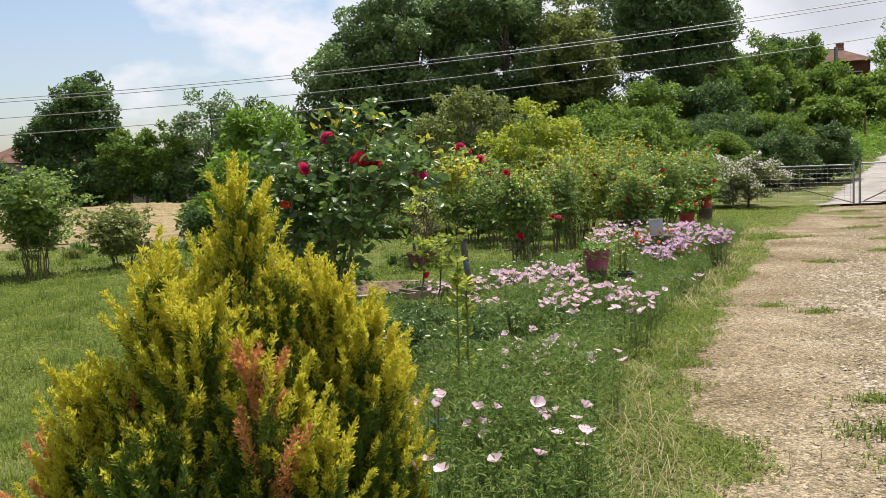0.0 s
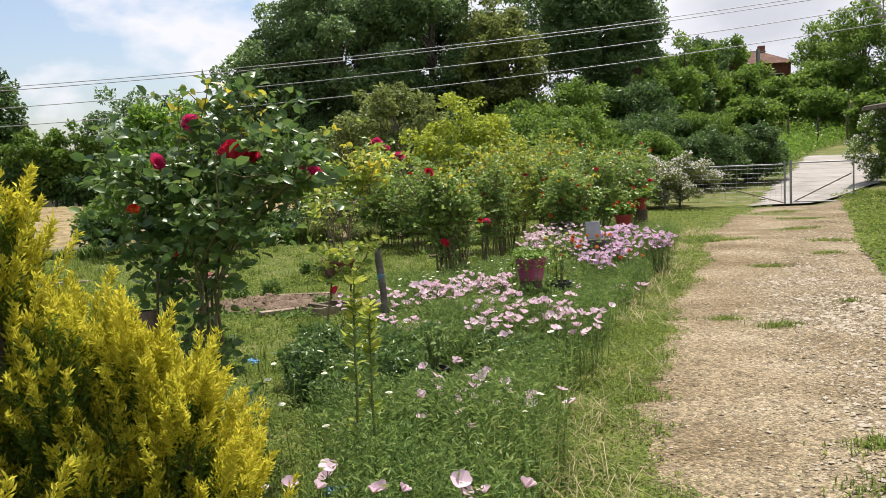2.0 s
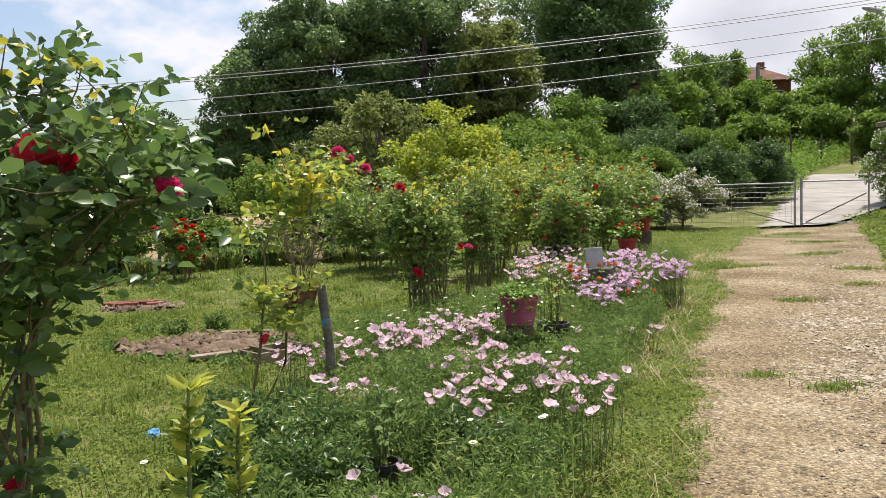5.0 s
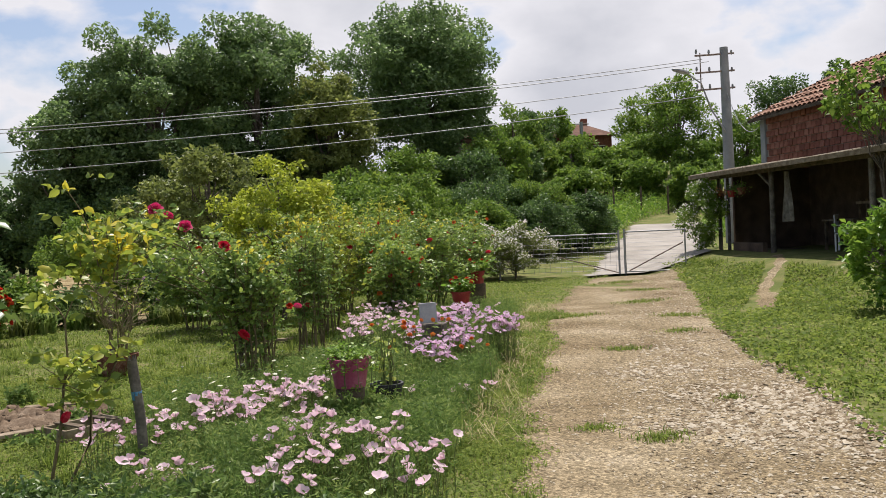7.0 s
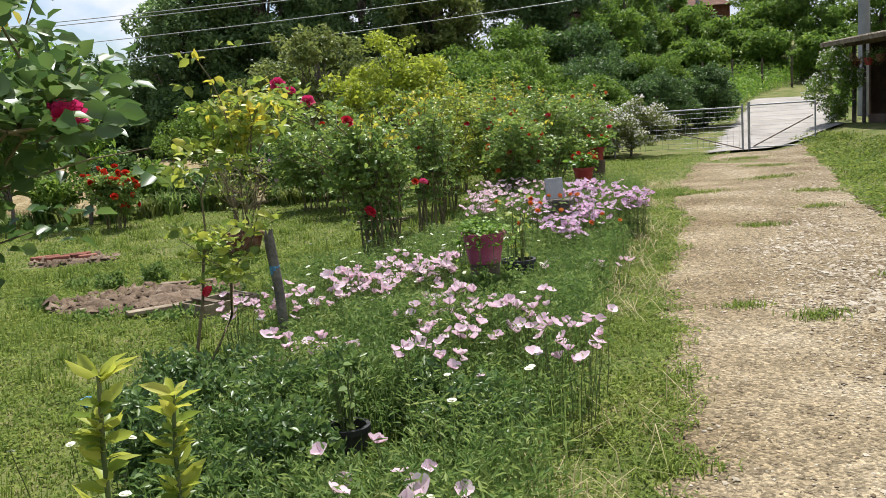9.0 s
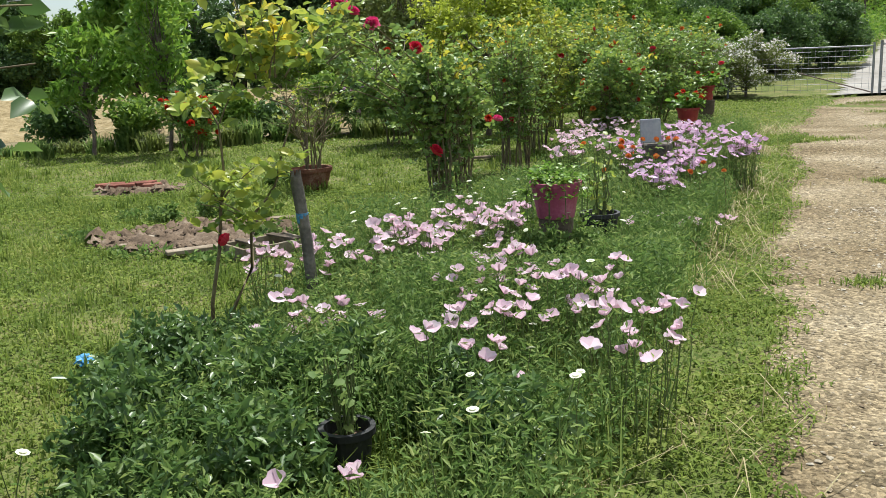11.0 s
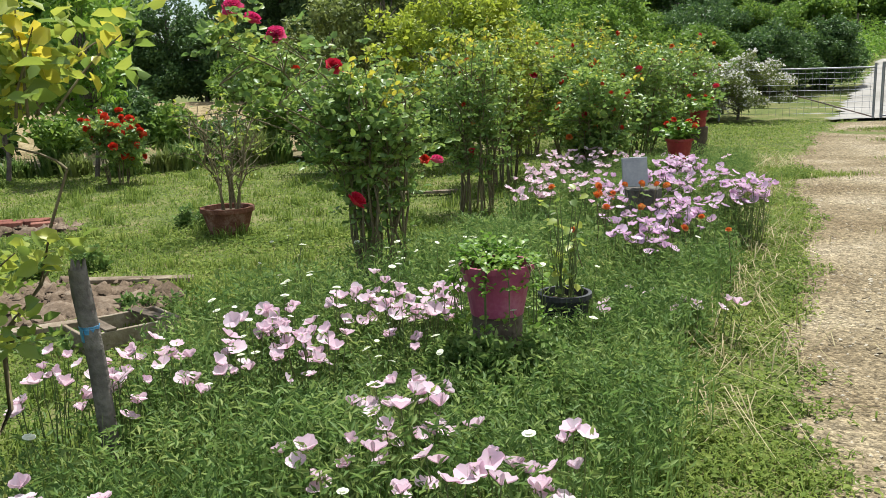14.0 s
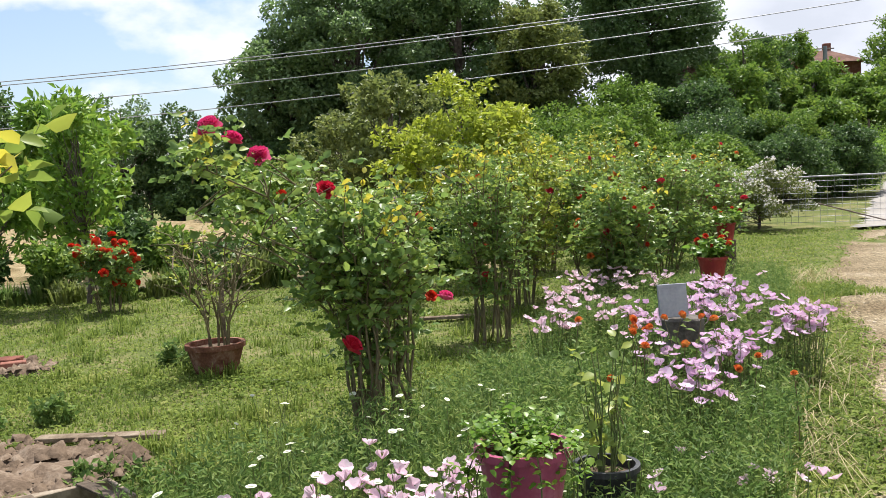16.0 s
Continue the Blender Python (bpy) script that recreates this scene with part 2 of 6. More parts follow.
M_BARK = surface("bark", [(0.25, (0.06, 0.045, 0.035)), (0.5, (0.13, 0.105, 0.085)), (0.8, (0.22, 0.19, 0.16))], 7, 8, 0.9, 0.8, fine=40, spec=0.15)
M_STEM = surface("green_stems", [(0.25, (0.06, 0.09, 0.025)), (0.5, (0.12, 0.15, 0.05)), (0.8, (0.20, 0.19, 0.08))], 9, 4, 0.7, 0.2, fine=50)
M_CANE = surface("brown_canes", [(0.25, (0.07, 0.05, 0.03)), (0.5, (0.15, 0.12, 0.06)), (0.8, (0.22, 0.2, 0.1))], 9, 4, 0.75, 0.3, fine=50)
M_GREYWOOD = surface("weathered_wood", [(0.25, (0.07, 0.062, 0.054)), (0.5, (0.15, 0.135, 0.115)), (0.8, (0.28, 0.255, 0.22))], 6, 8, 0.95, 0.8, fine=45, obj=0.25, spec=0.08)
M_DARKWOOD = surface("dark_wood", [(0.25, (0.05, 0.04, 0.03)), (0.5, (0.11, 0.085, 0.06)), (0.8, (0.20, 0.16, 0.12))], 6, 8, 0.9, 0.7, fine=45, obj=0.2, spec=0.15)
M_PLANK = surface("weathered_plank", [(0.25, (0.12, 0.09, 0.06)), (0.5, (0.21, 0.165, 0.115)), (0.8, (0.33, 0.28, 0.21))], 8, 8, 0.9, 0.6, fine=50, obj=0.3, spec=0.1)
M_BRICK = surface("red_hollow_brick", [(0.2, (0.12, 0.048, 0.034)), (0.5, (0.205, 0.078, 0.054)), (0.8, (0.30, 0.145, 0.105))], 5, 6, 0.9, 0.5, fine=60, obj=0.4, spec=0.15)
M_MORTAR = surface("mortar", [(0.25, (0.22, 0.17, 0.14)), (0.5, (0.32, 0.26, 0.22)), (0.8, (0.42, 0.36, 0.31))], 5, 6, 0.95, 0.6, fine=50, spec=0.1)
M_TILE = surface("clay_roof_tile", [(0.2, (0.11, 0.062, 0.042)), (0.5, (0.22, 0.115, 0.077)), (0.8, (0.36, 0.235, 0.17))], 4, 6, 0.9, 0.4, fine=50, island=0.6, spec=0.15)
M_OLDTILE = surface("old_roof_tile", [(0.2, (0.07, 0.04, 0.03)), (0.5, (0.13, 0.07, 0.05)), (0.8, (0.20, 0.12, 0.09))], 2, 6, 0.9, 0.4, fine=20, spec=0.15)
M_RENDER = surface("pale_render", [(0.25, (0.45, 0.40, 0.34)), (0.5, (0.58, 0.53, 0.46)), (0.8, (0.68, 0.64, 0.58))], 1.5, 8, 0.9, 0.3, fine=30, spec=0.15)
M_CONCRETE = surface("grey_concrete", [(0.25, (0.20, 0.21, 0.215)), (0.5, (0.27, 0.28, 0.285)), (0.8, (0.35, 0.355, 0.355))], 2.5, 8, 0.85, 0.4, fine=60, spec=0.2)
M_SHEET = surface("weathered_roof_sheet", [(0.25, (0.13, 0.105, 0.075)), (0.5, (0.22, 0.185, 0.135)), (0.8, (0.34, 0.30, 0.235))], 2.5, 8, 0.85, 0.4, fine=40, spec=0.2)
M_GALV = surface("galvanised_steel", [(0.25, (0.22, 0.225, 0.23)), (0.5, (0.32, 0.325, 0.33)), (0.8, (0.42, 0.42, 0.42))], 6, 6, 0.55, 0.1, metal=0.4, fine=80)
M_RUSTY = surface("rusty_steel", [(0.25, (0.12, 0.08, 0.06)), (0.5, (0.25, 0.19, 0.16)), (0.8, (0.40, 0.36, 0.33))], 9, 6, 0.7, 0.3, metal=0.3, fine=80)
M_TERRA = surface("terracotta", [(0.2, (0.085, 0.036, 0.024)), (0.5, (0.165, 0.072, 0.045)), (0.8, (0.30, 0.19, 0.14))], 12, 6, 0.9, 0.5, fine=60, spec=0.1)
M_MAGENTA = surface("faded_magenta_plastic", [(0.2, (0.26, 0.045, 0.10)), (0.5, (0.34, 0.07, 0.14)), (0.8, (0.46, 0.17, 0.24))], 6, 6, 0.5, 0.15, fine=60)
M_REDPOT = surface("red_plastic", [(0.2, (0.17, 0.016, 0.016)), (0.5, (0.25, 0.028, 0.024)), (0.8, (0.34, 0.075, 0.06))], 8, 6, 0.5, 0.15, fine=60)
M_BLACKPOT = surface("black_plastic", [(0.2, (0.015, 0.015, 0.016)), (0.5, (0.03, 0.03, 0.032)), (0.8, (0.08, 0.08, 0.08))], 8, 6, 0.5, 0.15, fine=60)
M_BOARD = surface("grey_painted_board", [(0.2, (0.24, 0.25, 0.27)), (0.5, (0.33, 0.34, 0.36)), (0.8, (0.41, 0.41, 0.42))], 7, 6, 0.7, 0.15, fine=50)
M_BLUE = surface("blue_plastic", [(0.2, (0.03, 0.14, 0.30)), (0.5, (0.06, 0.24, 0.44)), (0.8, (0.20, 0.40, 0.58))], 20, 4, 0.4, 0.3, fine=60)
M_CABLE = surface("grey_cable", [(0.2, (0.22, 0.23, 0.235)), (0.5, (0.31, 0.315, 0.32)), (0.8, (0.38, 0.38, 0.39))], 5, 4, 0.5, 0.0, metal=0.1, fine=30)
M_WHITEPL = surface("white_plastic", [(0.2, (0.60, 0.60, 0.58)), (0.5, (0.72, 0.72, 0.70)), (0.8, (0.80, 0.80, 0.78))], 6, 4, 0.4, 0.05, fine=40)
# dark tone that stands for the shade inside the shed
M_DARK = surface("shed_shade_tone", [(0.2, (0.05, 0.035, 0.028)), (0.5, (0.10, 0.07, 0.055)), (0.8, (0.17, 0.12, 0.09))], 2.5, 8, 0.95, 0.5, fine=30, spec=0.1)

# ---------------------------------------------------------------- helpers
def link(name, me, mat, parent=None, label=""):
    if mat is not None and not me.materials:
        me.materials.append(mat)
    ob = new(name, me)
    if parent is not None:
        ob.parent = parent
    if label:
        ob["label"] = label
    return ob


def part(name, bm, mat, parent=None, label="", smooth=False):
    me = bpy.data.meshes.new(name)
    bm.to_mesh(me)
    bm.free()
    if smooth:
        me.polygons.foreach_set("use_smooth", [True] * len(me.polygons))
    return link(name, me, mat, parent, label)


def arrays(name, v, f, mat, parent=None, label="", smooth=False):
    """A mesh object from numpy arrays: v (n,3) and f (m,3 or 4)."""
    v, f = np.asarray(v, dtype=np.float32), np.asarray(f, dtype=np.int32)
    me = bpy.data.meshes.new(name)
    k = f.shape[1]
    me.vertices.add(len(v))
    me.vertices.foreach_set("co", v.ravel())
    me.loops.add(f.size)
    me.loops.foreach_set("vertex_index", f.ravel())
    me.polygons.add(len(f))
    me.polygons.foreach_set("loop_start", np.arange(0, f.size, k, dtype=np.int32))
    if smooth:
        me.polygons.foreach_set("use_smooth", np.ones(len(f), dtype=bool))
    me.update(calc_edges=True)
    return link(name, me, mat, parent, label)


def empty(name, x=0, y=0, z=0, rz=0, label="", category="", group="", kind=""):
    e = new(name)
    e.matrix_world = pose(x, y, z, 0, 0, rz)
    return tagged(e, label, category, group, kind)


def boxes(items, bevel=0.0):
    """A bmesh of boxes: (cx, cy, cz, sx, sy, sz[, rz])."""
    bm = bmesh.new()
    for it in items:
        r = it[6] if len(it) > 6 else 0
        bmesh.ops.create_cube(bm, size=1, matrix=pose(it[0], it[1], it[2], 0, 0, r) @ Matrix.Diagonal((it[3], it[4], it[5], 1)))
    if bevel:
        bmesh.ops.bevel(bm, geom=bm.edges[:], offset=bevel, segments=1, affect='EDGES')
    return bm


def beam(a, b, w, d=None):
    """A bmesh box beam from a to b."""
    a, b = Vector(a), Vector(b)
    m = Matrix.Translation((a + b) / 2) @ (b - a).to_track_quat('Z', 'Y').to_matrix().to_4x4()
    bm = bmesh.new()
    bmesh.ops.create_cube(bm, size=1, matrix=m @ Matrix.Diagonal((w, d or w, (b - a).length, 1)))
    bmesh.ops.bevel(bm, geom=bm.edges[:], offset=min(w, d or w) * 0.12, segments=1, affect='EDGES')
    return bm


def tubes(lines, sides=5):
    """Arrays of tapered tubes; each line is a list of (x, y, z, r)."""
    vs, fs, base = [], [], 0
    ang = np.arange(sides) * 2 * np.pi / sides
    for ln in lines:
        p = np.asarray(ln, dtype=float)
        c, r = p[:, :3], p[:, 3]
        d = np.gradient(c, axis=0)
        d /= np.linalg.norm(d, axis=1)[:, None] + 1e-9
        ref = np.where(np.abs(d[:, 2:3]) > 0.9, np.array([[1.0, 0, 0]]), np.array([[0, 0, 1.0]]))
        u = np.cross(d, ref)
        u /= np.linalg.norm(u, axis=1)[:, None] + 1e-9
        w = np.cross(d, u)
        ring = c[:, None] + r[:, None, None] * (np.cos(ang)[None, :, None] * u[:, None] + np.sin(ang)[None, :, None] * w[:, None])
        vs.append(ring.reshape(-1, 3))
        k = len(p)
        i = np.arange(k - 1)[:, None] * sides + np.arange(sides)[None]
        j = np.arange(k - 1)[:, None] * sides + (np.arange(sides)[None] + 1) % sides
        fs.append((np.stack([i, j, j + sides, i + sides], -1).reshape(-1, 4)) + base)
        base += k * sides
    return np.concatenate(vs), np.concatenate(fs)


def foliage(pos, size, rng, up=0.5, aspect=0.5, fold=0.25, along=None, pull=0.0, oval=False):
    """Arrays of folded kite leaves at pos; up: how far the leaf faces tend to the sky; along: wanted direction of the leaf."""
    n = len(pos)
    nor = rng.normal(size=(n, 3))
    nor /= np.linalg.norm(nor, axis=1)[:, None]
    nor = nor * (1 - up) + np.array([0, 0, 1.0]) * up
    d = rng.normal(size=(n, 3))
    if along is not None:
        d = d * (1 - pull) + along * pull * 1.7
    d -= nor * (d * nor).sum(1)[:, None] / ((nor * nor).sum(1)[:, None] + 1e-9) * (1 - pull)
    d /= np.linalg.norm(d, axis=1)[:, None] + 1e-9
    s = np.cross(d, nor)
    s /= np.linalg.norm(s, axis=1)[:, None] + 1e-9
    nn = np.cross(s, d)
    L = (np.asarray(size) * rng.uniform(0.65, 1.3, n))[:, None]
    W = L * aspect * 0.5
    if oval:
        cols = [pos, pos + d * L * 0.5 - nn * L * 0.02, pos + d * L - nn * L * 0.14]
        for side in (1, -1):
            cols += [pos + d * L * 0.24 + s * W * 0.86 * side + nn * W * fold * 1.6, pos + d * L * 0.64 + s * W * 0.88 * side + nn * (W * fold * 1.6 - L * 0.05)]
        v = np.stack(cols, 1).reshape(-1, 3)
        k = np.arange(n)[:, None] * 7
        f = np.concatenate([k + np.array([q]) for q in ((0, 1, 3), (3, 1, 4), (4, 1, 2), (0, 5, 1), (5, 6, 1), (6, 2, 1))])
        return v, f
    a = pos
    t = pos + d * L - nn * L * 0.12
    l = pos + d * L * 0.45 + s * W + nn * W * fold * 2
    r = pos + d * L * 0.45 - s * W + nn * W * fold * 2
    v = np.stack([a, l, t, r], 1).reshape(-1, 3)
    k = np.arange(n)[:, None] * 4
    f = np.concatenate([k + np.array([[0, 2, 1]]), k + np.array([[0, 3, 2]])])
    return v, f


def join(*vf):
    vs, fs, base = [], [], 0
    for v, f in vf:
        vs.append(v)
        fs.append(f + base)
        base += len(v)
    return np.concatenate(vs), np.concatenate(fs)


def smooth(a, b, x):
    t = np.clip((np.asarray(x, dtype=float) - a) / (b - a), 0, 1)
    return t * t * (3 - 2 * t)


# ---------------------------------------------------------------- the lie of the land
PATH_Y = [-8, 0, 4, 6.4, 8.45, 10.5, 13.8, 19.2, 24.4]
PATH_L = [0.5, 0.8, 1.1, 1.65, 2.5, 3.35, 4.7, 7.3, 10.4]
PATH_R = [2.4, 2.6, 2.9, 4.2, 5.2, 6.0, 7.5, 10.4, 13.0]


def path_left(y):
    return np.interp(y, PATH_Y, PATH_L)


def path_right(y):
    return np.interp(y, PATH_Y, PATH_R)


def land(x, y):
    """Height of the ground: level garden and field, a bank up to the shed, a hill behind the gate."""
    x, y = np.asarray(x, dtype=float), np.asarray(y, dtype=float)
    hill = np.interp(y, [26, 36, 46, 65, 130, 400], [0, 0.75, 1.75, 5.6, 10, 10]) * smooth(-2, 13, x - 0.02 * y)
    bank = 0.5 * smooth(1.0, 4.5, x - path_right(y)) * smooth(9, 16, y) * (1 - smooth(24, 27, y) * (1 - smooth(14, 16, x)))
    along, back = -0.149 * (x - 14.64) - 0.989 * (y - 25.9), 0.989 * (x - 14.64) - 0.149 * (y - 25.9)
    pad = 0.5 * smooth(-2.6, 0.0, back) * smooth(-0.9, 0.5, along) * (1 - smooth(13, 16, along))
    bank = np.maximum(bank, pad)
    dip = 0.015 * np.sin(x * 1.7 + y * 0.6) + 0.012 * np.sin(y * 1.3 - x * 0.9)
    return np.maximum(hill, bank) + dip * smooth(0.2, 1.5, np.abs(x - 0.6))


def lz(x, y):
    return float(land(x, y))


def grid_mesh(xs, ys, lift=0.0, keep=None, wobble=0.0, seed=1):
    X, Y = np.meshgrid(xs, ys)
    Z = land(X, Y) + lift
    if wobble:
        Z = Z + np.random.default_rng(seed).normal(size=Z.shape) * wobble
    v = np.stack([X, Y, Z], -1).reshape(-1, 3)
    nx, ny = len(xs), len(ys)
    i = (np.arange(ny - 1)[:, None] * nx + np.arange(nx - 1)[None]).ravel()
    f = np.stack([i, i + 1, i + nx + 1, i + nx], -1)
    if keep is not None:
        c = v[f].mean(1)
        f = f[keep(c[:, 0], c[:, 1])]
        used, inv = np.unique(f, return_inverse=True)
        v, f = v[used], inv.reshape(f.shape)
    return v, f


def wavy(x, y, s, seed=0.0):
    """A cheap smooth chance field, about -1 to 1."""
    return (np.sin(x * s + 1.3 * np.sin(y * s * 0.7 + seed)) + np.sin(y * s * 1.3 + 1.7 * np.sin(x * s * 0.6 + seed * 2)) + np.sin((x + y) * s * 2.1 + seed) * 0.6) / 2.6

# ---------------------------------------------------------------- ground, field, path, road
xs = np.concatenate([[-900, -500, -250, -140, -90, -60, -45, -34, -26, -20, -16], np.arange(-13, 17, 0.15), [18, 20, 23, 26, 30, 35, 42, 52, 70, 100, 160, 300, 600, 900]])
ys = np.concatenate([[-500, -200, -80, -40, -20, -10, -5, -2.5, -1], np.arange(0, 30, 0.15), [31, 32, 33.5, 35, 37, 39, 42, 46, 50, 55, 61, 68, 78, 92, 115, 150, 220, 350, 600, 1200]])
tagged(arrays("ground", *grid_mesh(xs, ys), M_SOIL, smooth=True), "level garden ground of soil under mown grass", "ground", kind="structure")


def path_depth(x, y):
    """How far inside the drive a place lies, in metres; negative outside and in its grassy islands."""
    w = wavy(x, y, 1.5, 1.0) * 0.20 + wavy(x, y, 4.3, 2.0) * 0.12 + wavy(x, y, 13.0, 2.0) * 0.05
    isle = (0.62 - wavy(x, y, 1.4, 4.0)) * 0.5 + 1 - smooth(15, 20, y)
    return np.minimum(np.minimum(x - path_left(y) - 0.08 - w, path_right(y) - 0.05 + w * 1.6 - x), np.minimum(isle, 24.2 - y))


v, f = grid_mesh(np.arange(0, 13.9, 0.07), np.arange(-6, 24.6, 0.07), 0.0, lambda x, y: path_depth(x, y) > -0.3, 0.003)
v[:, 2] += np.clip(path_depth(v[:, 0], v[:, 1]) * 0.12, -0.03, 0.010)
tagged(arrays("path", v, f, M_PATH, smooth=True), "pale trodden gravel drive with grassy fringes", "path", kind="structure")


def track_depth(x, y):
    return np.minimum(0.16 + 0.16 * wavy(x, y, 3.0, 2) - np.abs(x - (path_right(y) + 1.2 + 0.25 * (y - 17) + 0.15 * np.sin(y * 1.3))), np.minimum(y - 15.2, 21.5 - y))


v, f = grid_mesh(np.arange(8.5, 14, 0.1), np.arange(15, 22, 0.1), 0.0, lambda x, y: track_depth(x, y) > -0.3, 0.003)
v[:, 2] += np.clip(track_depth(v[:, 0], v[:, 1]) * 0.12, -0.03, 0.012)
tagged(arrays("track", v, f, M_PATH, smooth=True), "narrow sandy track across the bank to the shed", "path", kind="structure")


def on_field(x, y):
    return (x < 3 - (y - 20) * 0.05) & (y > 20.6 + wavy(x, y, 0.9, 3) * 0.5) & (y < 51.5)


tagged(arrays("field", *grid_mesh(np.arange(-60, 4, 0.6), np.arange(20, 52, 0.4), 0.012, on_field), M_STUBBLE, smooth=True),
       "mown straw-coloured hay field behind the garden", "field", kind="structure")


def on_road(x, y):
    mid = 12.0 + (y - 24.4) * 0.60 + np.maximum(y - 38, 0) ** 2 * 0.03
    return (np.abs(x - mid) < 1.75 + 0.12 * wavy(x, y, 2.0, 1)) & (y > 24.4) & (y < 40)


tagged(arrays("road", *grid_mesh(np.arange(9, 30, 0.2), np.arange(24.3, 48, 0.2), 0.06, on_road), M_ROAD, smooth=True),
       "pale unpaved lane climbing beyond the gate", "road", kind="structure")

# swaths of cut hay
rng = np.random.default_rng(11)
vs, fs, base = [], [], 0
for row, y0 in enumerate(np.arange(22.5, 50, 2.1)):
    n = 90
    t = np.linspace(-42, 2.0 - (y0 - 20) * 0.05, n)
    h = 0.10 + 0.10 * rng.random(n) * (rng.random(n) > 0.25)
    yy = y0 + 0.15 * np.sin(t * 0.6 + row) + rng.normal(0, 0.04, n)
    prof = np.array([[-0.5, 0.0], [-0.25, 0.8], [0.05, 1.0], [0.3, 0.7], [0.5, 0.0]])
    v = np.stack([np.repeat(t, 5), np.repeat(yy, 5) + np.tile(prof[:, 0], n) + rng.normal(0, 0.05, n * 5), np.repeat(h, 5) * np.tile(prof[:, 1], n) + 0.02], -1)
    i = (np.arange(n - 1)[:, None] * 5 + np.arange(4)[None]).ravel()
    vs.append(v)
    fs.append(np.stack([i, i + 5, i + 6, i + 1], -1) + base)
    base += len(v)
tagged(arrays("hay_swaths", np.concatenate(vs), np.concatenate(fs), M_STRAW), "rows of cut hay drying on the field", "hay", kind="stuff")

# loose stones of the drive
rng = np.random.default_rng(5)
n = 90000
py = np.concatenate([rng.uniform(1.5, 11, int(n * 0.7)), rng.uniform(11, 24, n - int(n * 0.7))])
u = rng.random(n) ** 0.8
px_ = path_left(py) + 0.0 + u * (path_right(py) - path_left(py))
coarse = smooth(0.25, 0.6, u + 0.15 * wavy(px_, py, 2.2, 1)) * (1 - 0.8 * smooth(8, 20, py)) * np.clip(0.7 + 0.6 * wavy(px_, py, 1.7, 8), 0.15, 1)
keep = (rng.random(n) < 0.22 + 0.78 * coarse) & (path_depth(px_, py) > -0.08)
px_, py, coarse = px_[keep], py[keep], coarse[keep]
n = len(px_)
r = np.minimum(rng.lognormal(-4.75, 0.48, n), 0.028) * (0.5 + 0.6 * coarse) * (1 + 0.012 * py)
oct_v = np.array([[1, 0, 0], [0.3, 0.9, 0.1], [-0.8, 0.6, 0], [-0.9, -0.5, 0.1], [0.2, -1, 0], [0.25, 0.2, 0.8], [-0.3, -0.2, 0.75]])
oct_f = np.array([[0, 1, 5], [1, 2, 5], [2, 6, 5], [2, 3, 6], [3, 4, 6], [4, 0, 5], [4, 5, 6]])
jit = oct_v[None] + rng.normal(0, 0.16, (n, 7, 3))
jit *= r[:, None, None] * np.array([1.25, 0.9, 0.65])
th = rng.uniform(0, 6.28, n)
c, s = np.cos(th)[:, None], np.sin(th)[:, None]
v = np.stack([jit[..., 0] * c - jit[..., 1] * s + px_[:, None], jit[..., 0] * s + jit[..., 1] * c + py[:, None], jit[..., 2] + (land(px_, py) + np.clip(path_depth(px_, py) * 0.12, -0.03, 0.010) + 0.15 * r)[:, None]], -1).reshape(-1, 3)
f = (oct_f[None] + (np.arange(n) * 7)[:, None, None]).reshape(-1, 3)
tagged(arrays("gravel", v, f, M_STONE), "loose pale limestone chips on the drive", "gravel", kind="stuff")

# ---------------------------------------------------------------- grass
def blades(x, y, length, width, rng, lean=0.5):
    n = len(x)
    z = land(x, y)
    a = rng.uniform(0, 6.28, n)
    d = np.stack([np.cos(a), np.sin(a), np.zeros(n)], -1)
    sd = np.stack([-np.sin(a), np.cos(a), np.zeros(n)], -1)
    base = np.stack([x, y, z], -1)
    bend = (rng.random(n) * lean)[:, None]
    L = length[:, None]
    mid = base + np.array([0, 0, 1.0]) * L * 0.6 + d * L * bend * 0.3
    tip = base + np.array([0, 0, 1.0]) * L * (1 - 0.35 * bend) + d * L * bend
    w = width[:, None] * 0.5
    v = np.stack([base - sd * w, base + sd * w, mid + sd * w * 0.8, tip, mid - sd * w * 0.8], 1).reshape(-1, 3)
    k = np.arange(n)[:, None] * 5
    f = np.concatenate([k + np.array([[0, 1, 2]]), k + np.array([[0, 2, 4]]), k + np.array([[4, 2, 3]])])
    return v, f


def in_earth(x, y):
    w = wavy(x, y, 4.0, 2.0) * 0.15
    a = ((x + 0.95) / (0.72 + w)) ** 2 + ((y - 11.2) / (0.5 + w)) ** 2 < 1
    b = ((x + 2.2) / (0.55 + w)) ** 2 + ((y - 14.15) / (0.3 + w)) ** 2 < 1
    return a | b


def bed(x, y):
    """How far into the flower bed, 0 to 1: a strip of tall weeds between lawn and drive."""
    left = np.interp(y, [2, 4, 6, 8, 10, 12, 16, 18], [0.2, -0.25, -0.3, -0.15, 0.2, 1.5, 3.0, 4.6])
    right = path_left(y) - np.interp(y, [3, 8, 12, 18], [0.3, 0.28, 0.26, 0.4])
    return smooth(0, 0.35, x - left + 0.15 * wavy(x, y, 3, 1)) * smooth(0, 0.3, right - x + 0.12 * wavy(x, y, 4, 2)) * smooth(3.2, 4.0, y) * (1 - smooth(15.5, 17.5, y))


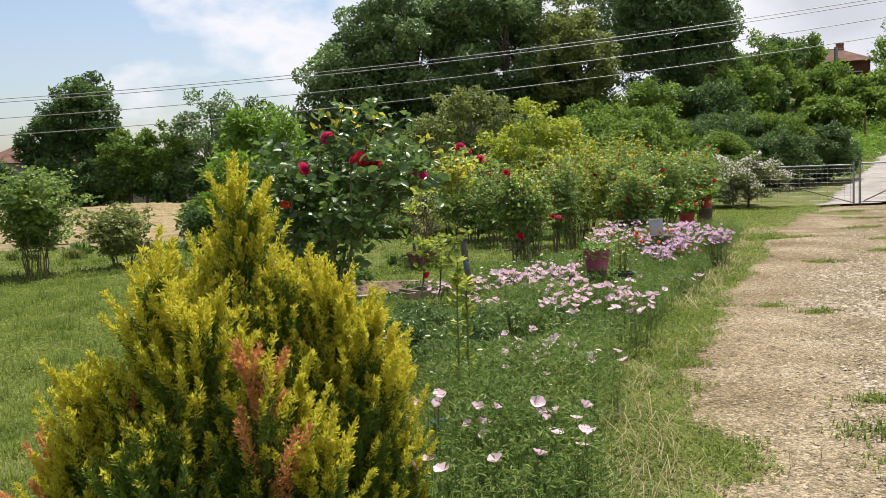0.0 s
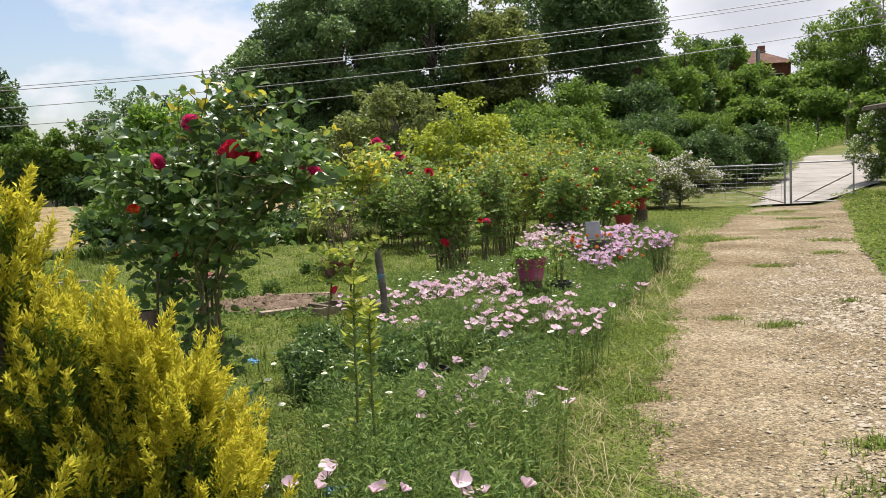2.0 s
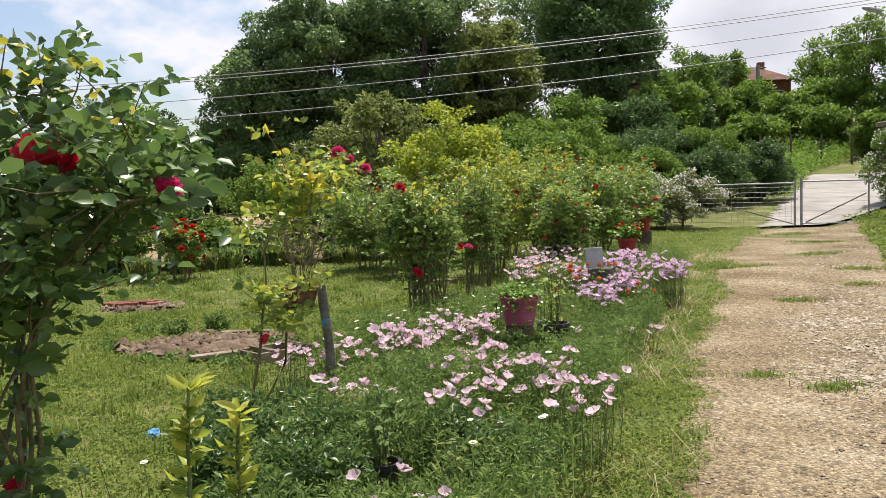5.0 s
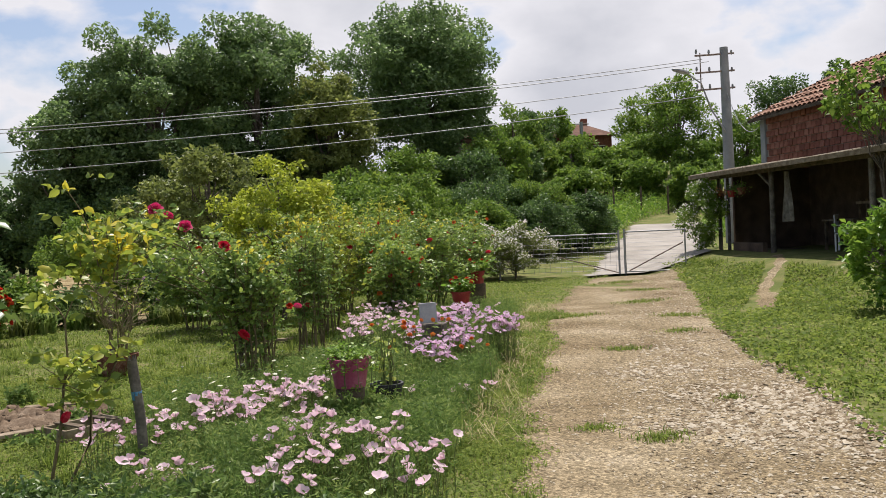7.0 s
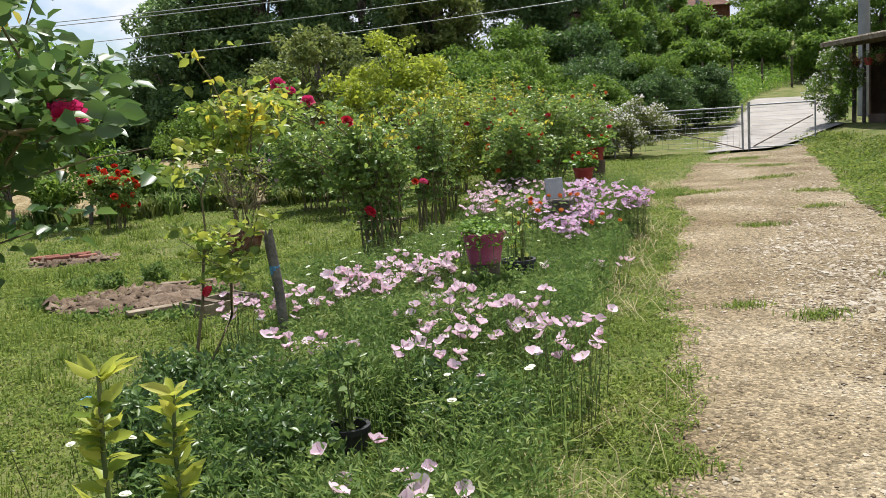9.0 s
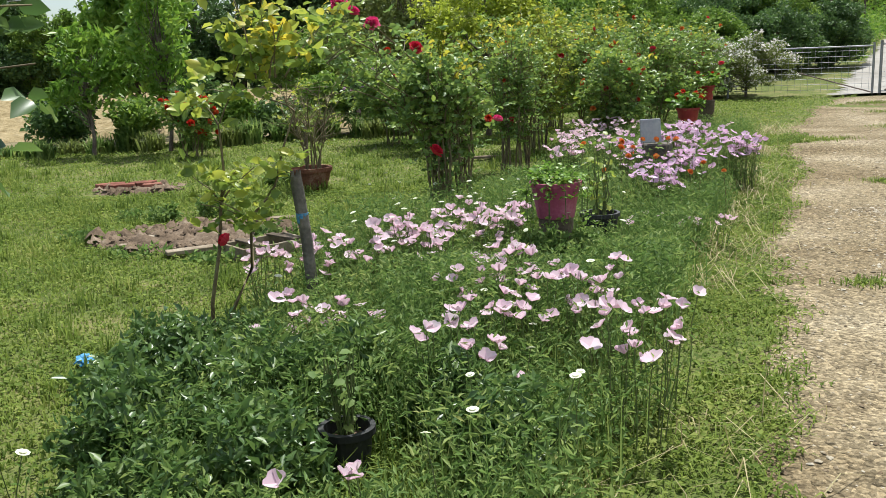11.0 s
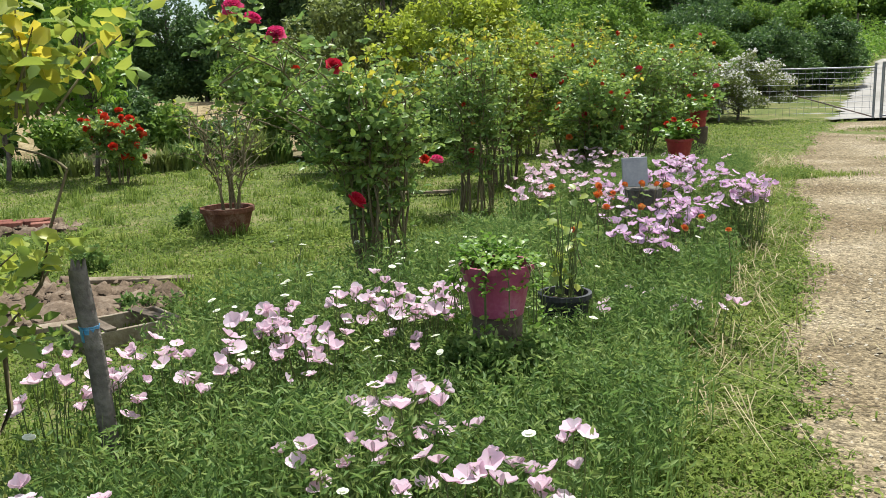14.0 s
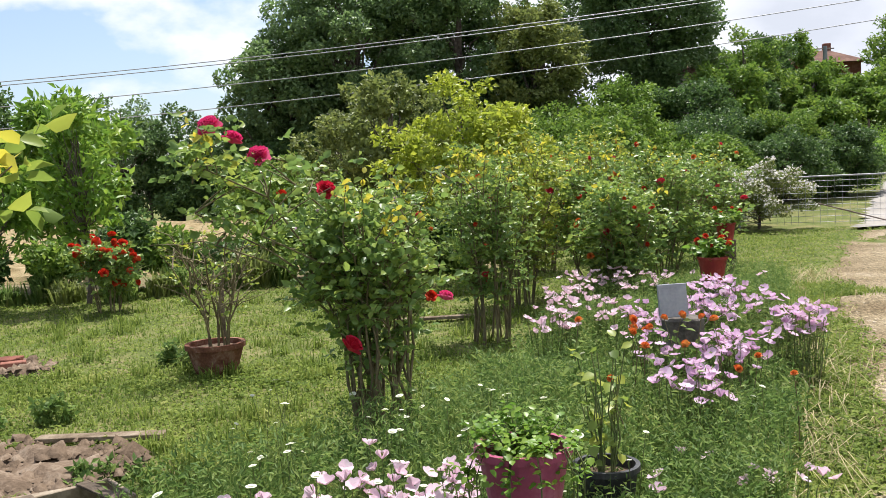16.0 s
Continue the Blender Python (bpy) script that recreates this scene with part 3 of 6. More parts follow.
rng = np.random.default_rng(21)
n = 460000
d = rng.random(n)
gy = np.where(d < 0.72, 1.8 + 12 * rng.random(n) ** 1.0, 13 + 12.5 * rng.random(n))
gx = rng.uniform(-1, 1, n) * np.maximum(4.5, (gy + 1) * 0.56) + 0.14 * gy - 1.0
ok = (gx < path_left(gy) + 0.5) & (path_depth(gx, gy) < 0.02 + 0.12 * rng.random(n) ** 2) & (gx > -11) & ((gy < 20.5) | (gx > 2)) & ~in_earth(gx, gy)
edge = path_left(gy) - gx
ok &= rng.random(n) < np.clip(0.35 + 0.9 * smooth(0, 0.5, edge) + 0.3 * wavy(gx, gy, 6, 3), 0.12, 1)
gx, gy, edge = gx[ok], gy[ok], edge[ok]
tall = 0.5 + 0.35 * wavy(gx, gy, 1.9, 5) + 0.3 * wavy(gx, gy, 6.0, 1)
L = (0.02 + 0.036 * np.clip(tall, 0, 1.4) ** 1.5 + 0.10 * bed(gx, gy) * rng.random(len(gx))) * rng.uniform(0.5, 1.5, len(gx)) * (0.35 + 0.65 * smooth(0.1, 0.9, edge))
W = 0.004 + 0.00045 * gy
tagged(arrays("lawn_grass", *blades(gx, gy, L, W, rng, 1.7), M_GRASS), "short green lawn grass with taller tufts", "grass", kind="stuff")

n = 280000
gy = np.where(rng.random(n) < 0.75, rng.uniform(2.5, 14, n), rng.uniform(14, 25.5, n))
gx = rng.uniform(-1, 1, n) * np.maximum(4.5, (gy + 1) * 0.56) + 0.14 * gy - 1.0
edge = path_left(gy) - gx
ok = (edge > -0.5) & (path_depth(gx, gy) < 0.02 + 0.15 * rng.random(n) ** 2) & (gx > -11) & ((gy < 20.5) | (gx > 2)) & ~in_earth(gx, gy) & (rng.random(n) < np.clip(0.55 + 0.55 * wavy(gx, gy, 2.7, 9), 0.1, 1))
gx, gy = gx[ok], gy[ok]
pos = np.stack([gx, gy, land(gx, gy) + rng.uniform(0.005, 0.045, len(gx))], -1)
tagged(arrays("clover", *foliage(pos, 0.016 + 0.0014 * gy, rng, 0.65, 0.7, 0.2), M_GRASS), "low clover and broad-leaved weeds in the lawn", "weeds", kind="stuff")

n = 60000
gy = 3.0 + 14 * rng.random(n) ** 1.4
gx = path_left(gy) - rng.uniform(-0.45, 0.95, n)
ok = rng.random(n) < np.clip(0.5 + 0.7 * wavy(gx, gy, 3.4, 5), 0.08, 1) * (path_depth(gx, gy) < 0.02 + 0.2 * rng.random(n) ** 2)
gx, gy = gx[ok], gy[ok]
v1 = foliage(np.stack([gx, gy, land(gx, gy) + rng.uniform(0.004, 0.03, len(gx))], -1), 0.014 + 0.0014 * gy, rng, 0.6, 0.6, 0.2)
v2 = blades(gx, gy, rng.uniform(0.02, 0.07, len(gx)), 0.0032 + 0.0004 * gy, rng, 2.4)
tagged(arrays("fringe_weeds", *join(v1, v2), M_GRASS), "short trodden grass and weeds fringing the drive", "grass", kind="stuff")

# rough grass round the start of the walk and across the drive
n = 150000
gy = rng.uniform(-7, 8, n)
gx = rng.uniform(-13, 13, n)
ok = (path_depth(gx, gy) < 0.03) & ((gy < 2.2) | (gx > path_right(gy)) | (gx < -4.5)) & (rng.random(n) < np.clip(0.7 + 0.5 * wavy(gx, gy, 2.2, 6), 0.1, 1))
gx, gy = gx[ok], gy[ok]
tagged(arrays("rough_grass", *blades(gx, gy, rng.uniform(0.025, 0.075, len(gx)), np.full(len(gx), 0.009), rng, 1.7), M_GRASS), "rough short grass on both sides of the drive", "grass", kind="stuff")

# tufts of longer grass in the lawn
k = 800
ty = 3 + 15 * rng.random(k)
tx = rng.uniform(-1, 1, k) * np.maximum(4.0, (ty + 1) * 0.55) + 0.10 * ty - 1.4
ok = (path_left(ty) - tx > 0.7) & ~in_earth(tx, ty)
tx, ty = np.repeat(tx[ok], 46), np.repeat(ty[ok], 46)
gx, gy = tx + rng.normal(0, 0.055, len(tx)), ty + rng.normal(0, 0.055, len(tx))
tagged(arrays("grass_tufts", *blades(gx, gy, rng.uniform(0.05, 0.16, len(gx)), 0.004 + 0.0004 * gy, rng, 1.3), M_GRASS), "longer tufts of grass standing in the lawn", "grass", kind="stuff")

n = 60000
gy = rng.uniform(6, 25, n)
gx = path_right(gy) + rng.uniform(-0.2, 6.5, n)
ok = (rng.random(n) < np.clip(0.7 + 0.5 * wavy(gx, gy, 2.2, 6), 0.1, 1)) & (gx < 13.4 - 0.15 * (25 - gy))
ok &= ~((np.abs(gx - (path_right(gy) + 1.2 + 0.25 * (gy - 17))) < 0.3) & (gy > 15))
gx, gy = gx[ok], gy[ok]
pos = np.stack([gx, gy, land(gx, gy) + rng.uniform(0.01, 0.09, len(gx))], -1)
tagged(arrays("bank_clover", *foliage(pos, 0.05 + 0.001 * gy, rng, 0.6, 0.7, 0.2), M_GRASS), "broad-leaved green weeds on the bank", "weeds", kind="stuff")

n = 80000
gy = rng.uniform(6, 26, n)
gx = path_right(gy) + rng.uniform(-0.25, 7.5, n)
ok = rng.random(n) < np.clip(0.6 + 0.5 * wavy(gx, gy, 2.2, 6), 0.08, 1) * smooth(-0.4, 0.6, gx - path_right(gy))
track = np.abs(gx - (path_right(gy) + 1.2 + 0.25 * (gy - 17))) < 0.3
ok &= ~(track & (gy > 15)) & (gx < 13.6 - 0.15 * (25 - gy))
gx, gy = gx[ok], gy[ok]
L = (0.04 + 0.07 * rng.random(len(gx))) * (1 + 0.6 * wavy(gx, gy, 1.5, 2))
tagged(arrays("bank_grass", *blades(gx, gy, L, 0.006 + 0.0005 * gy, rng, 1.5), M_GRASS), "rough green grass on the bank beside the drive", "grass", kind="stuff")

n = 3200
gy = 3.0 + 15 * rng.random(n) ** 1.3
gx = path_left(gy) + rng.normal(-0.3, 0.24, n)
ok = wavy(gx, gy, 2.3, 3.3) > -0.1
gx, gy = gx[ok], gy[ok]
tagged(arrays("dry_grass", *blades(gx, gy, rng.uniform(0.04, 0.13, len(gx)) * (1 + 0.9 * (rng.random(len(gx)) < 0.3)), 0.003 + 0.0003 * gy, rng, 4.0), M_DRY), "straw-coloured dry grass along the drive's edge", "grass", kind="stuff")

# tufts in the drive
rng = np.random.default_rng(8)
spots = [(3.27, 8.85, 0.16), (3.55, 8.4, 0.20), (5.3, 12.4, 0.25), (2.35, 4.7, 0.30), (2.6, 5.3, 0.2), (2.3, 4.2, 0.3), (4.6, 9.2, 0.12), (6.6, 13.4, 0.25), (3.6, 11.8, 0.2), (2.0, 7.4, 0.22), (7.5, 15.0, 0.4), (8.2, 17.5, 0.5), (9.5, 20, 0.6), (1.75, 6.4, 0.2), (6.2, 15.8, 0.4), (10.2, 22.3, 0.6)]
tufts = []
for sx, sy, sr in spots:
    k = int(260 * sr / 0.2)
    tufts.append(blades(sx + rng.normal(0, sr * 0.5, k), sy + rng.normal(0, sr * 0.32, k), rng.uniform(0.02, 0.07, k), np.full(k, 0.009), rng, 1.6))
tagged(arrays("drive_weeds", *join(*tufts), M_GRASS), "low green weed tufts rooted in the gravel", "weeds", kind="stuff")

# bare earth with clods
rng = np.random.default_rng(4)


def earth_patch(cx, cy, rx, ry, count, label):
    e = empty("earth_patch", cx, cy, lz(cx, cy), 0, label, "soil")
    ux, uy = np.meshgrid(np.linspace(-1, 1, 34), np.linspace(-1, 1, 34))
    rr = np.sqrt(ux ** 2 + uy ** 2)
    z = 0.11 * (1 - smooth(0.35, 1.0, rr)) * (0.25 + 1.1 * np.abs(wavy(ux * rx * 4, uy * ry * 4, 1.9, 2))) - 0.015 + rng.normal(0, 0.006, rr.shape)
    v = np.stack([ux * rx, uy * ry, z], -1).reshape(-1, 3)
    i = (np.arange(33)[:, None] * 34 + np.arange(33)[None]).ravel()
    f = np.stack([i, i + 1, i + 35, i + 34], -1)
    f = f[rr.ravel()[f].max(1) < 1.0]
    arrays("soil", v, f, M_EARTH, e, smooth=True)
    a, q = rng.uniform(0, 6.28, count), np.sqrt(rng.random(count)) * 0.85
    c = np.stack([np.cos(a) * q * rx, np.sin(a) * q * ry, np.full(count, 0.045)], -1)
    sz = rng.lognormal(-4.0, 0.5, count)
    v = (oct_v[None] + rng.normal(0, 0.2, (count, 7, 3))) * sz[:, None, None] + c[:, None]
    arrays("rubble", v.reshape(-1, 3), (oct_f[None] + (np.arange(count) * 7)[:, None, None]).reshape(-1, 3), M_EARTH, e)["kind"] = "stuff"
    return e


earth_patch(-0.95, 11.2, 0.95, 0.66, 620, "dug patch of brown crumbly soil in the lawn")
earth_patch(-2.25, 14.15, 0.6, 0.32, 160, "small heap of brown soil and brick bits")

# ---------------------------------------------------------------- plants
def petals_mesh(name, rings, mat, size, cup, width=0.75):
    """A flower head: rings of (count, radius, lift, tilt)."""
    vs, fs, base = [], [], 0
    for count, rad, lift, tilt in rings:
        for k in range(count):
            a = 2 * math.pi * (k + 0.37 * lift * 10) / count
            pts = []
            for u, wide in ((0.0, 0.12), (0.3, 0.55), (0.62, 0.98), (0.86, 0.95), (1.0, 0.52)):
                for w in (-1, 0, 1):
                    half = width * rad * wide * 0.5
                    uu = u - (0.07 if w == 0 and u == 1.0 else 0) - (0.03 if w else 0)
                    rr = rad * uu * math.cos(tilt)
                    z = lift * size + rad * uu * math.sin(tilt) - cup * rad * u * u * (0.3 if w == 0 else -0.05)
                    x, y = rr, w * half
                    pts.append(((x * math.cos(a) - y * math.sin(a)), (x * math.sin(a) + y * math.cos(a)), z))
            vs += pts
            for i in range(4):
                for j in range(2):
                    q = base + i * 3 + j
                    fs.append((q, q + 3, q + 4, q + 1))
            base += 15
    me = bpy.data.meshes.new(name)
    me.from_pydata(vs, [], fs)
    me.polygons.foreach_set("use_smooth", [True] * len(fs))
    me.materials.append(mat)
    return me


PRIMROSE = [petals_mesh("flower", [(4, 0.032, 0.0, t)], M_PINK, 1, 0.3, 1.3) for t in (0.45, 0.75, 1.0)]
PRIMROSE_M = [petals_mesh("flower", [(4, 0.034, 0.0, t)], M_MAUVE, 1, 0.3, 1.3) for t in (0.3, 0.65, 0.95)]


def rose_head(mat, r=0.042):
    return petals_mesh("rose_flower", [(5, r, -0.012, 0.45), (5, r * 0.98, -0.004, 0.8), (5, r * 0.86, 0.002, 1.05), (5, r * 0.7, 0.008, 1.25), (4, r * 0.5, 0.016, 1.4)], mat, 1, -0.15, 1.5)


ROSE_RED, ROSE_CRIM, ROSE_SCAR, ROSE_ORANGE = rose_head(M_RED), rose_head(M_CRIMSON), rose_head(M_SCARLET, 0.03), rose_head(M_ORANGE, 0.035)
ROSE_PINK = rose_head(M_MAUVE, 0.035)
SCARLET_BIG = rose_head(M_SCARLET, 0.055)
SMALL_WHITE = petals_mesh("white_flower", [(5, 0.05, 0, 0.3)], M_WHITE, 1, 0.2, 1.2)


def flower_at(me, name, p, parent, rng, tilt=0.6, scale=1.0, face=None):
    ob = new(name, me)
    ob.parent = parent
    q = Euler((rng.normal(0, tilt), rng.normal(0, tilt), rng.uniform(0, 6.28))).to_matrix().to_4x4()
    ob.matrix_basis = Matrix.Translation(p) @ q @ Matrix.Diagonal((scale,) * 3 + (1,))
    return ob


def cane(a, b, rng, r0, r1, k=6, sag=0.12, bow=1.25):
    a, b = np.asarray(a, dtype=float), np.asarray(b, dtype=float)
    t = np.linspace(0, 1, k)[:, None]
    L = np.linalg.norm(b - a)
    p = a + (b - a) * np.concatenate([t ** bow, t ** bow, t ** 0.9], 1)
    p[1:-1] += rng.normal(0, sag * L * 0.15, (k - 2, 3))
    return np.concatenate([p, (r0 + (r1 - r0) * t)], 1)


def rose_bush(x, y, h, r, seed, label, flowers=(), leaves=2600, low=0.45, leaf=0.055, canes=9, mat=None, base_r=0.1, n_random=0, head=None, lean=(0, 0), name="rose_bush", shoots=0, head_name="rose_flower", openness=1.0, crown_only=0.0, skirt=0, waist=0.8, spread=0.85, bow=1.25, foot=0.0, twigs=7, top_leaf=0.95, shoot_reach=1.2):
    rng = np.random.default_rng(seed)
    z0 = lz(x, y) + foot
    e = empty(name, x, y, z0, 0, label, "rose" if "rose" in name else "shrub", "rose bushes" if "rose" in name else "")
    tips = []
    for i in range(canes):
        lines = []
        a = 2 * math.pi * i / canes + rng.uniform(-0.4, 0.4)
        q = rng.uniform(0.2, spread) * r
        top = (math.cos(a) * q + lean[0], math.sin(a) * q + lean[1], h * rng.uniform(0.62, 0.95))
        c = cane((math.cos(a) * base_r * 0.6, math.sin(a) * base_r * 0.6, 0), top, rng, 0.007 + 0.003 * h, 0.004, 7, bow=bow)
        lines.append(c)
        for j in range(twigs):
            k = rng.integers(4, 7) if rng.random() < crown_only else rng.integers(2, 7)
            st = c[k, :3]
            d = rng.normal(0, 0.5, 3) * r
            d[2] = abs(d[2]) * 0.6 + 0.05 * h
            en = st + d
            hh = math.hypot(en[0] - lean[0] * en[2] / h, en[1] - lean[1] * en[2] / h)
            cap = r * rng.uniform(0.45, 1.35) * (waist if en[2] < 0.6 * h else 1.0) * (1.0 if en[2] < 0.8 * h else 0.8)
            if hh > cap:
                en[:2] *= cap / hh
            en[2] = min(max(en[2], low * h * (1.0 if rng.random() < 0.8 else 0.5)), h * rng.uniform(0.8, 1.06))
            s2 = cane(st, en, rng, 0.005, 0.002, 5)
            lines.append(s2)
            tips.append(s2)
        tips += [c[1:6]] * skirt
        arrays("cane", *tubes(lines, 5), M_CANE, e, smooth=True)
    for i in range(shoots):
        a = rng.uniform(0, 6.28)
        q = rng.uniform(0, 0.7) * r
        st = (math.cos(a) * q + lean[0], math.sin(a) * q + lean[1], h * 0.85)
        s2 = cane(st, (st[0] + rng.normal(0, 0.11), st[1] + rng.normal(0, 0.11), h * rng.uniform(0.98, shoot_reach)), rng, 0.005, 0.002, 5)
        tips.append(s2)
        arrays("shoot", *tubes([s2], 5), M_CANE, e, smooth=True)
    t = np.concatenate([s2[1:, :3] for s2 in tips])
    pick = rng.integers(0, len(t), leaves // 5)
    nodes = t[pick] + rng.normal(0, 0.035 * openness, (len(pick), 3))
    nodes = nodes[nodes[:, 2] > 0.08 * h]
    stalk = rng.normal(size=(len(nodes), 3))
    stalk[:, 2] = np.abs(stalk[:, 2]) * 0.5 - 0.25
    stalk /= np.linalg.norm(stalk, axis=1)[:, None]
    side = np.cross(stalk, np.array([0, 0, 1.0]))
    side /= np.linalg.norm(side, axis=1)[:, None] + 1e-9
    pos, al = [], []
    for off, sgn in ((0.35, 1), (0.35, -1), (0.7, 1), (0.7, -1), (1.0, 0)):
        pos.append(nodes + stalk * off * leaf * 2.0 + side * sgn * leaf * 0.1)
        al.append(stalk * (0.5 if sgn else 1) + side * sgn)
    pos, al = np.concatenate(pos), np.concatenate(al)
    arrays("leaves", *foliage(pos, leaf, rng, 0.38, 0.66, 0.25, al, 0.6, oval=y < 14), mat or M_ROSE_LEAF, e)
    if shoots:
        k = 9 if y < 14 else 6
        st = np.concatenate([s2[2:, :3] for s2 in tips[-shoots:]])
        yp = np.repeat(st, k // 3, axis=0) + rng.normal(0, 0.02, (len(st) * (k // 3), 3))
        arrays("young_leaves", *foliage(yp, leaf * top_leaf, rng, 0.35, 0.66, 0.2, oval=True), M_YOUNG, e, "yellow-green young leaves")
    for p, me, sc in flowers:
        flower_at(me, head_name, Vector(p) - Vector((x, y, z0)), e, rng, 0.5, sc)
    for i in range(n_random):
        s2 = tips[rng.integers(0, len(tips))]
        p = s2[-1, :3] + np.array([0, 0, 0.03])
        flower_at(head[rng.integers(0, len(head))], head_name, p, e, rng, 0.7, rng.uniform(0.75, 1.25))
    return e


def blob_points(rng, n, clumps, spread):
    """n points round the given clump centres (k,4: x, y, z, radius), thick at their skin."""
    k = rng.choice(len(clumps), n, p=clumps[:, 3] ** 2 / (clumps[:, 3] ** 2).sum())
    d = rng.normal(size=(n, 3))
    d /= np.linalg.norm(d, axis=1)[:, None]
    rad = clumps[k, 3] * rng.uniform(0.35, 1.0, n) ** spread * rng.uniform(0.85, 1.12, n)
    return clumps[k, :3] + d * rad[:, None] * np.array([1, 1, 0.8]), d


def crown(rng, rx, ry, z0, z1, count, size):
    """Clump centres that fill an uneven egg between z0 and z1."""
    out = []
    zc, rz = (z0 + z1) / 2, (z1 - z0) / 2
    while len(out) < count:
        d = rng.normal(size=3)
        d /= np.linalg.norm(d)
        q = rng.uniform(0.25, 1.0) ** 0.45
        s = size * rng.uniform(0.6, 1.25)
        q2 = max(0.0, q * min(1.02, 1 + rng.normal(0, 0.10)) - s / (rx + rz) * 0.9)
        p = np.array([d[0] * rx * q2, d[1] * ry * q2, zc + d[2] * rz * q2])
        out.append((*p, s))
    return np.array(out)


def tree(x, y, h, r, base, seed, label, mat, leaves=9000, leaf=0.3, clumps=40, clump=1.2, trunk=0.25, name="tree", category="tree", group="", ry=None, z=None, aspect=0.55, up=0.45, sparse=1.0, white=0, white_me=None, bare=False):
    rng = np.random.default_rng(seed)
    z0 = lz(x, y) - 0.05 if z is None else z
    e = empty(name, x, y, z0, 0, label, category, group)
    cl = crown(rng, r, ry or r, base, h, clumps, clump)
    lines = [np.array([[0, 0, 0, trunk * 1.25], [0.02 * h, 0, h * 0.15, trunk], [0, 0.02 * h, h * 0.4, trunk * 0.75], [0.01 * h, 0, h * 0.65, trunk * 0.45], [0, 0, h * 0.86, trunk * 0.15]])]
    for c in cl[:: max(1, clumps // 26)]:
        zz = max(0.08 * h, min(c[2] * 0.55, h * 0.6))
        lines.append(cane((0, 0, zz), c[:3], rng, trunk * 0.38, trunk * 0.07, 6, 0.3))
    if not bare:
        arrays("trunk", *tubes(lines, 7), M_BARK, e, smooth=True)
    pos, d = blob_points(rng, leaves, cl, 0.5 * sparse)
    pos = pos[pos[:, 2] > 0.05]
    arrays("foliage" if bare else "crown", *foliage(pos, leaf, rng, up, aspect, 0.2), mat, e)
    if white:
        top = pos[(d[: len(pos), 2] > -0.1)] if len(d) == len(pos) else pos
        pick = top[rng.integers(0, len(top), white)]
        out = (pick - np.array([0, 0, (base + h) / 2]))
        out /= np.linalg.norm(out, axis=1)[:, None] + 1e-9
        v, f = foliage(pick + out * 0.05, 0.055, rng, 0.3, 0.95, 0.1)
        arrays("blossom", v, f, white_me or M_WHITE, e, "small pale blossoms")
    return e


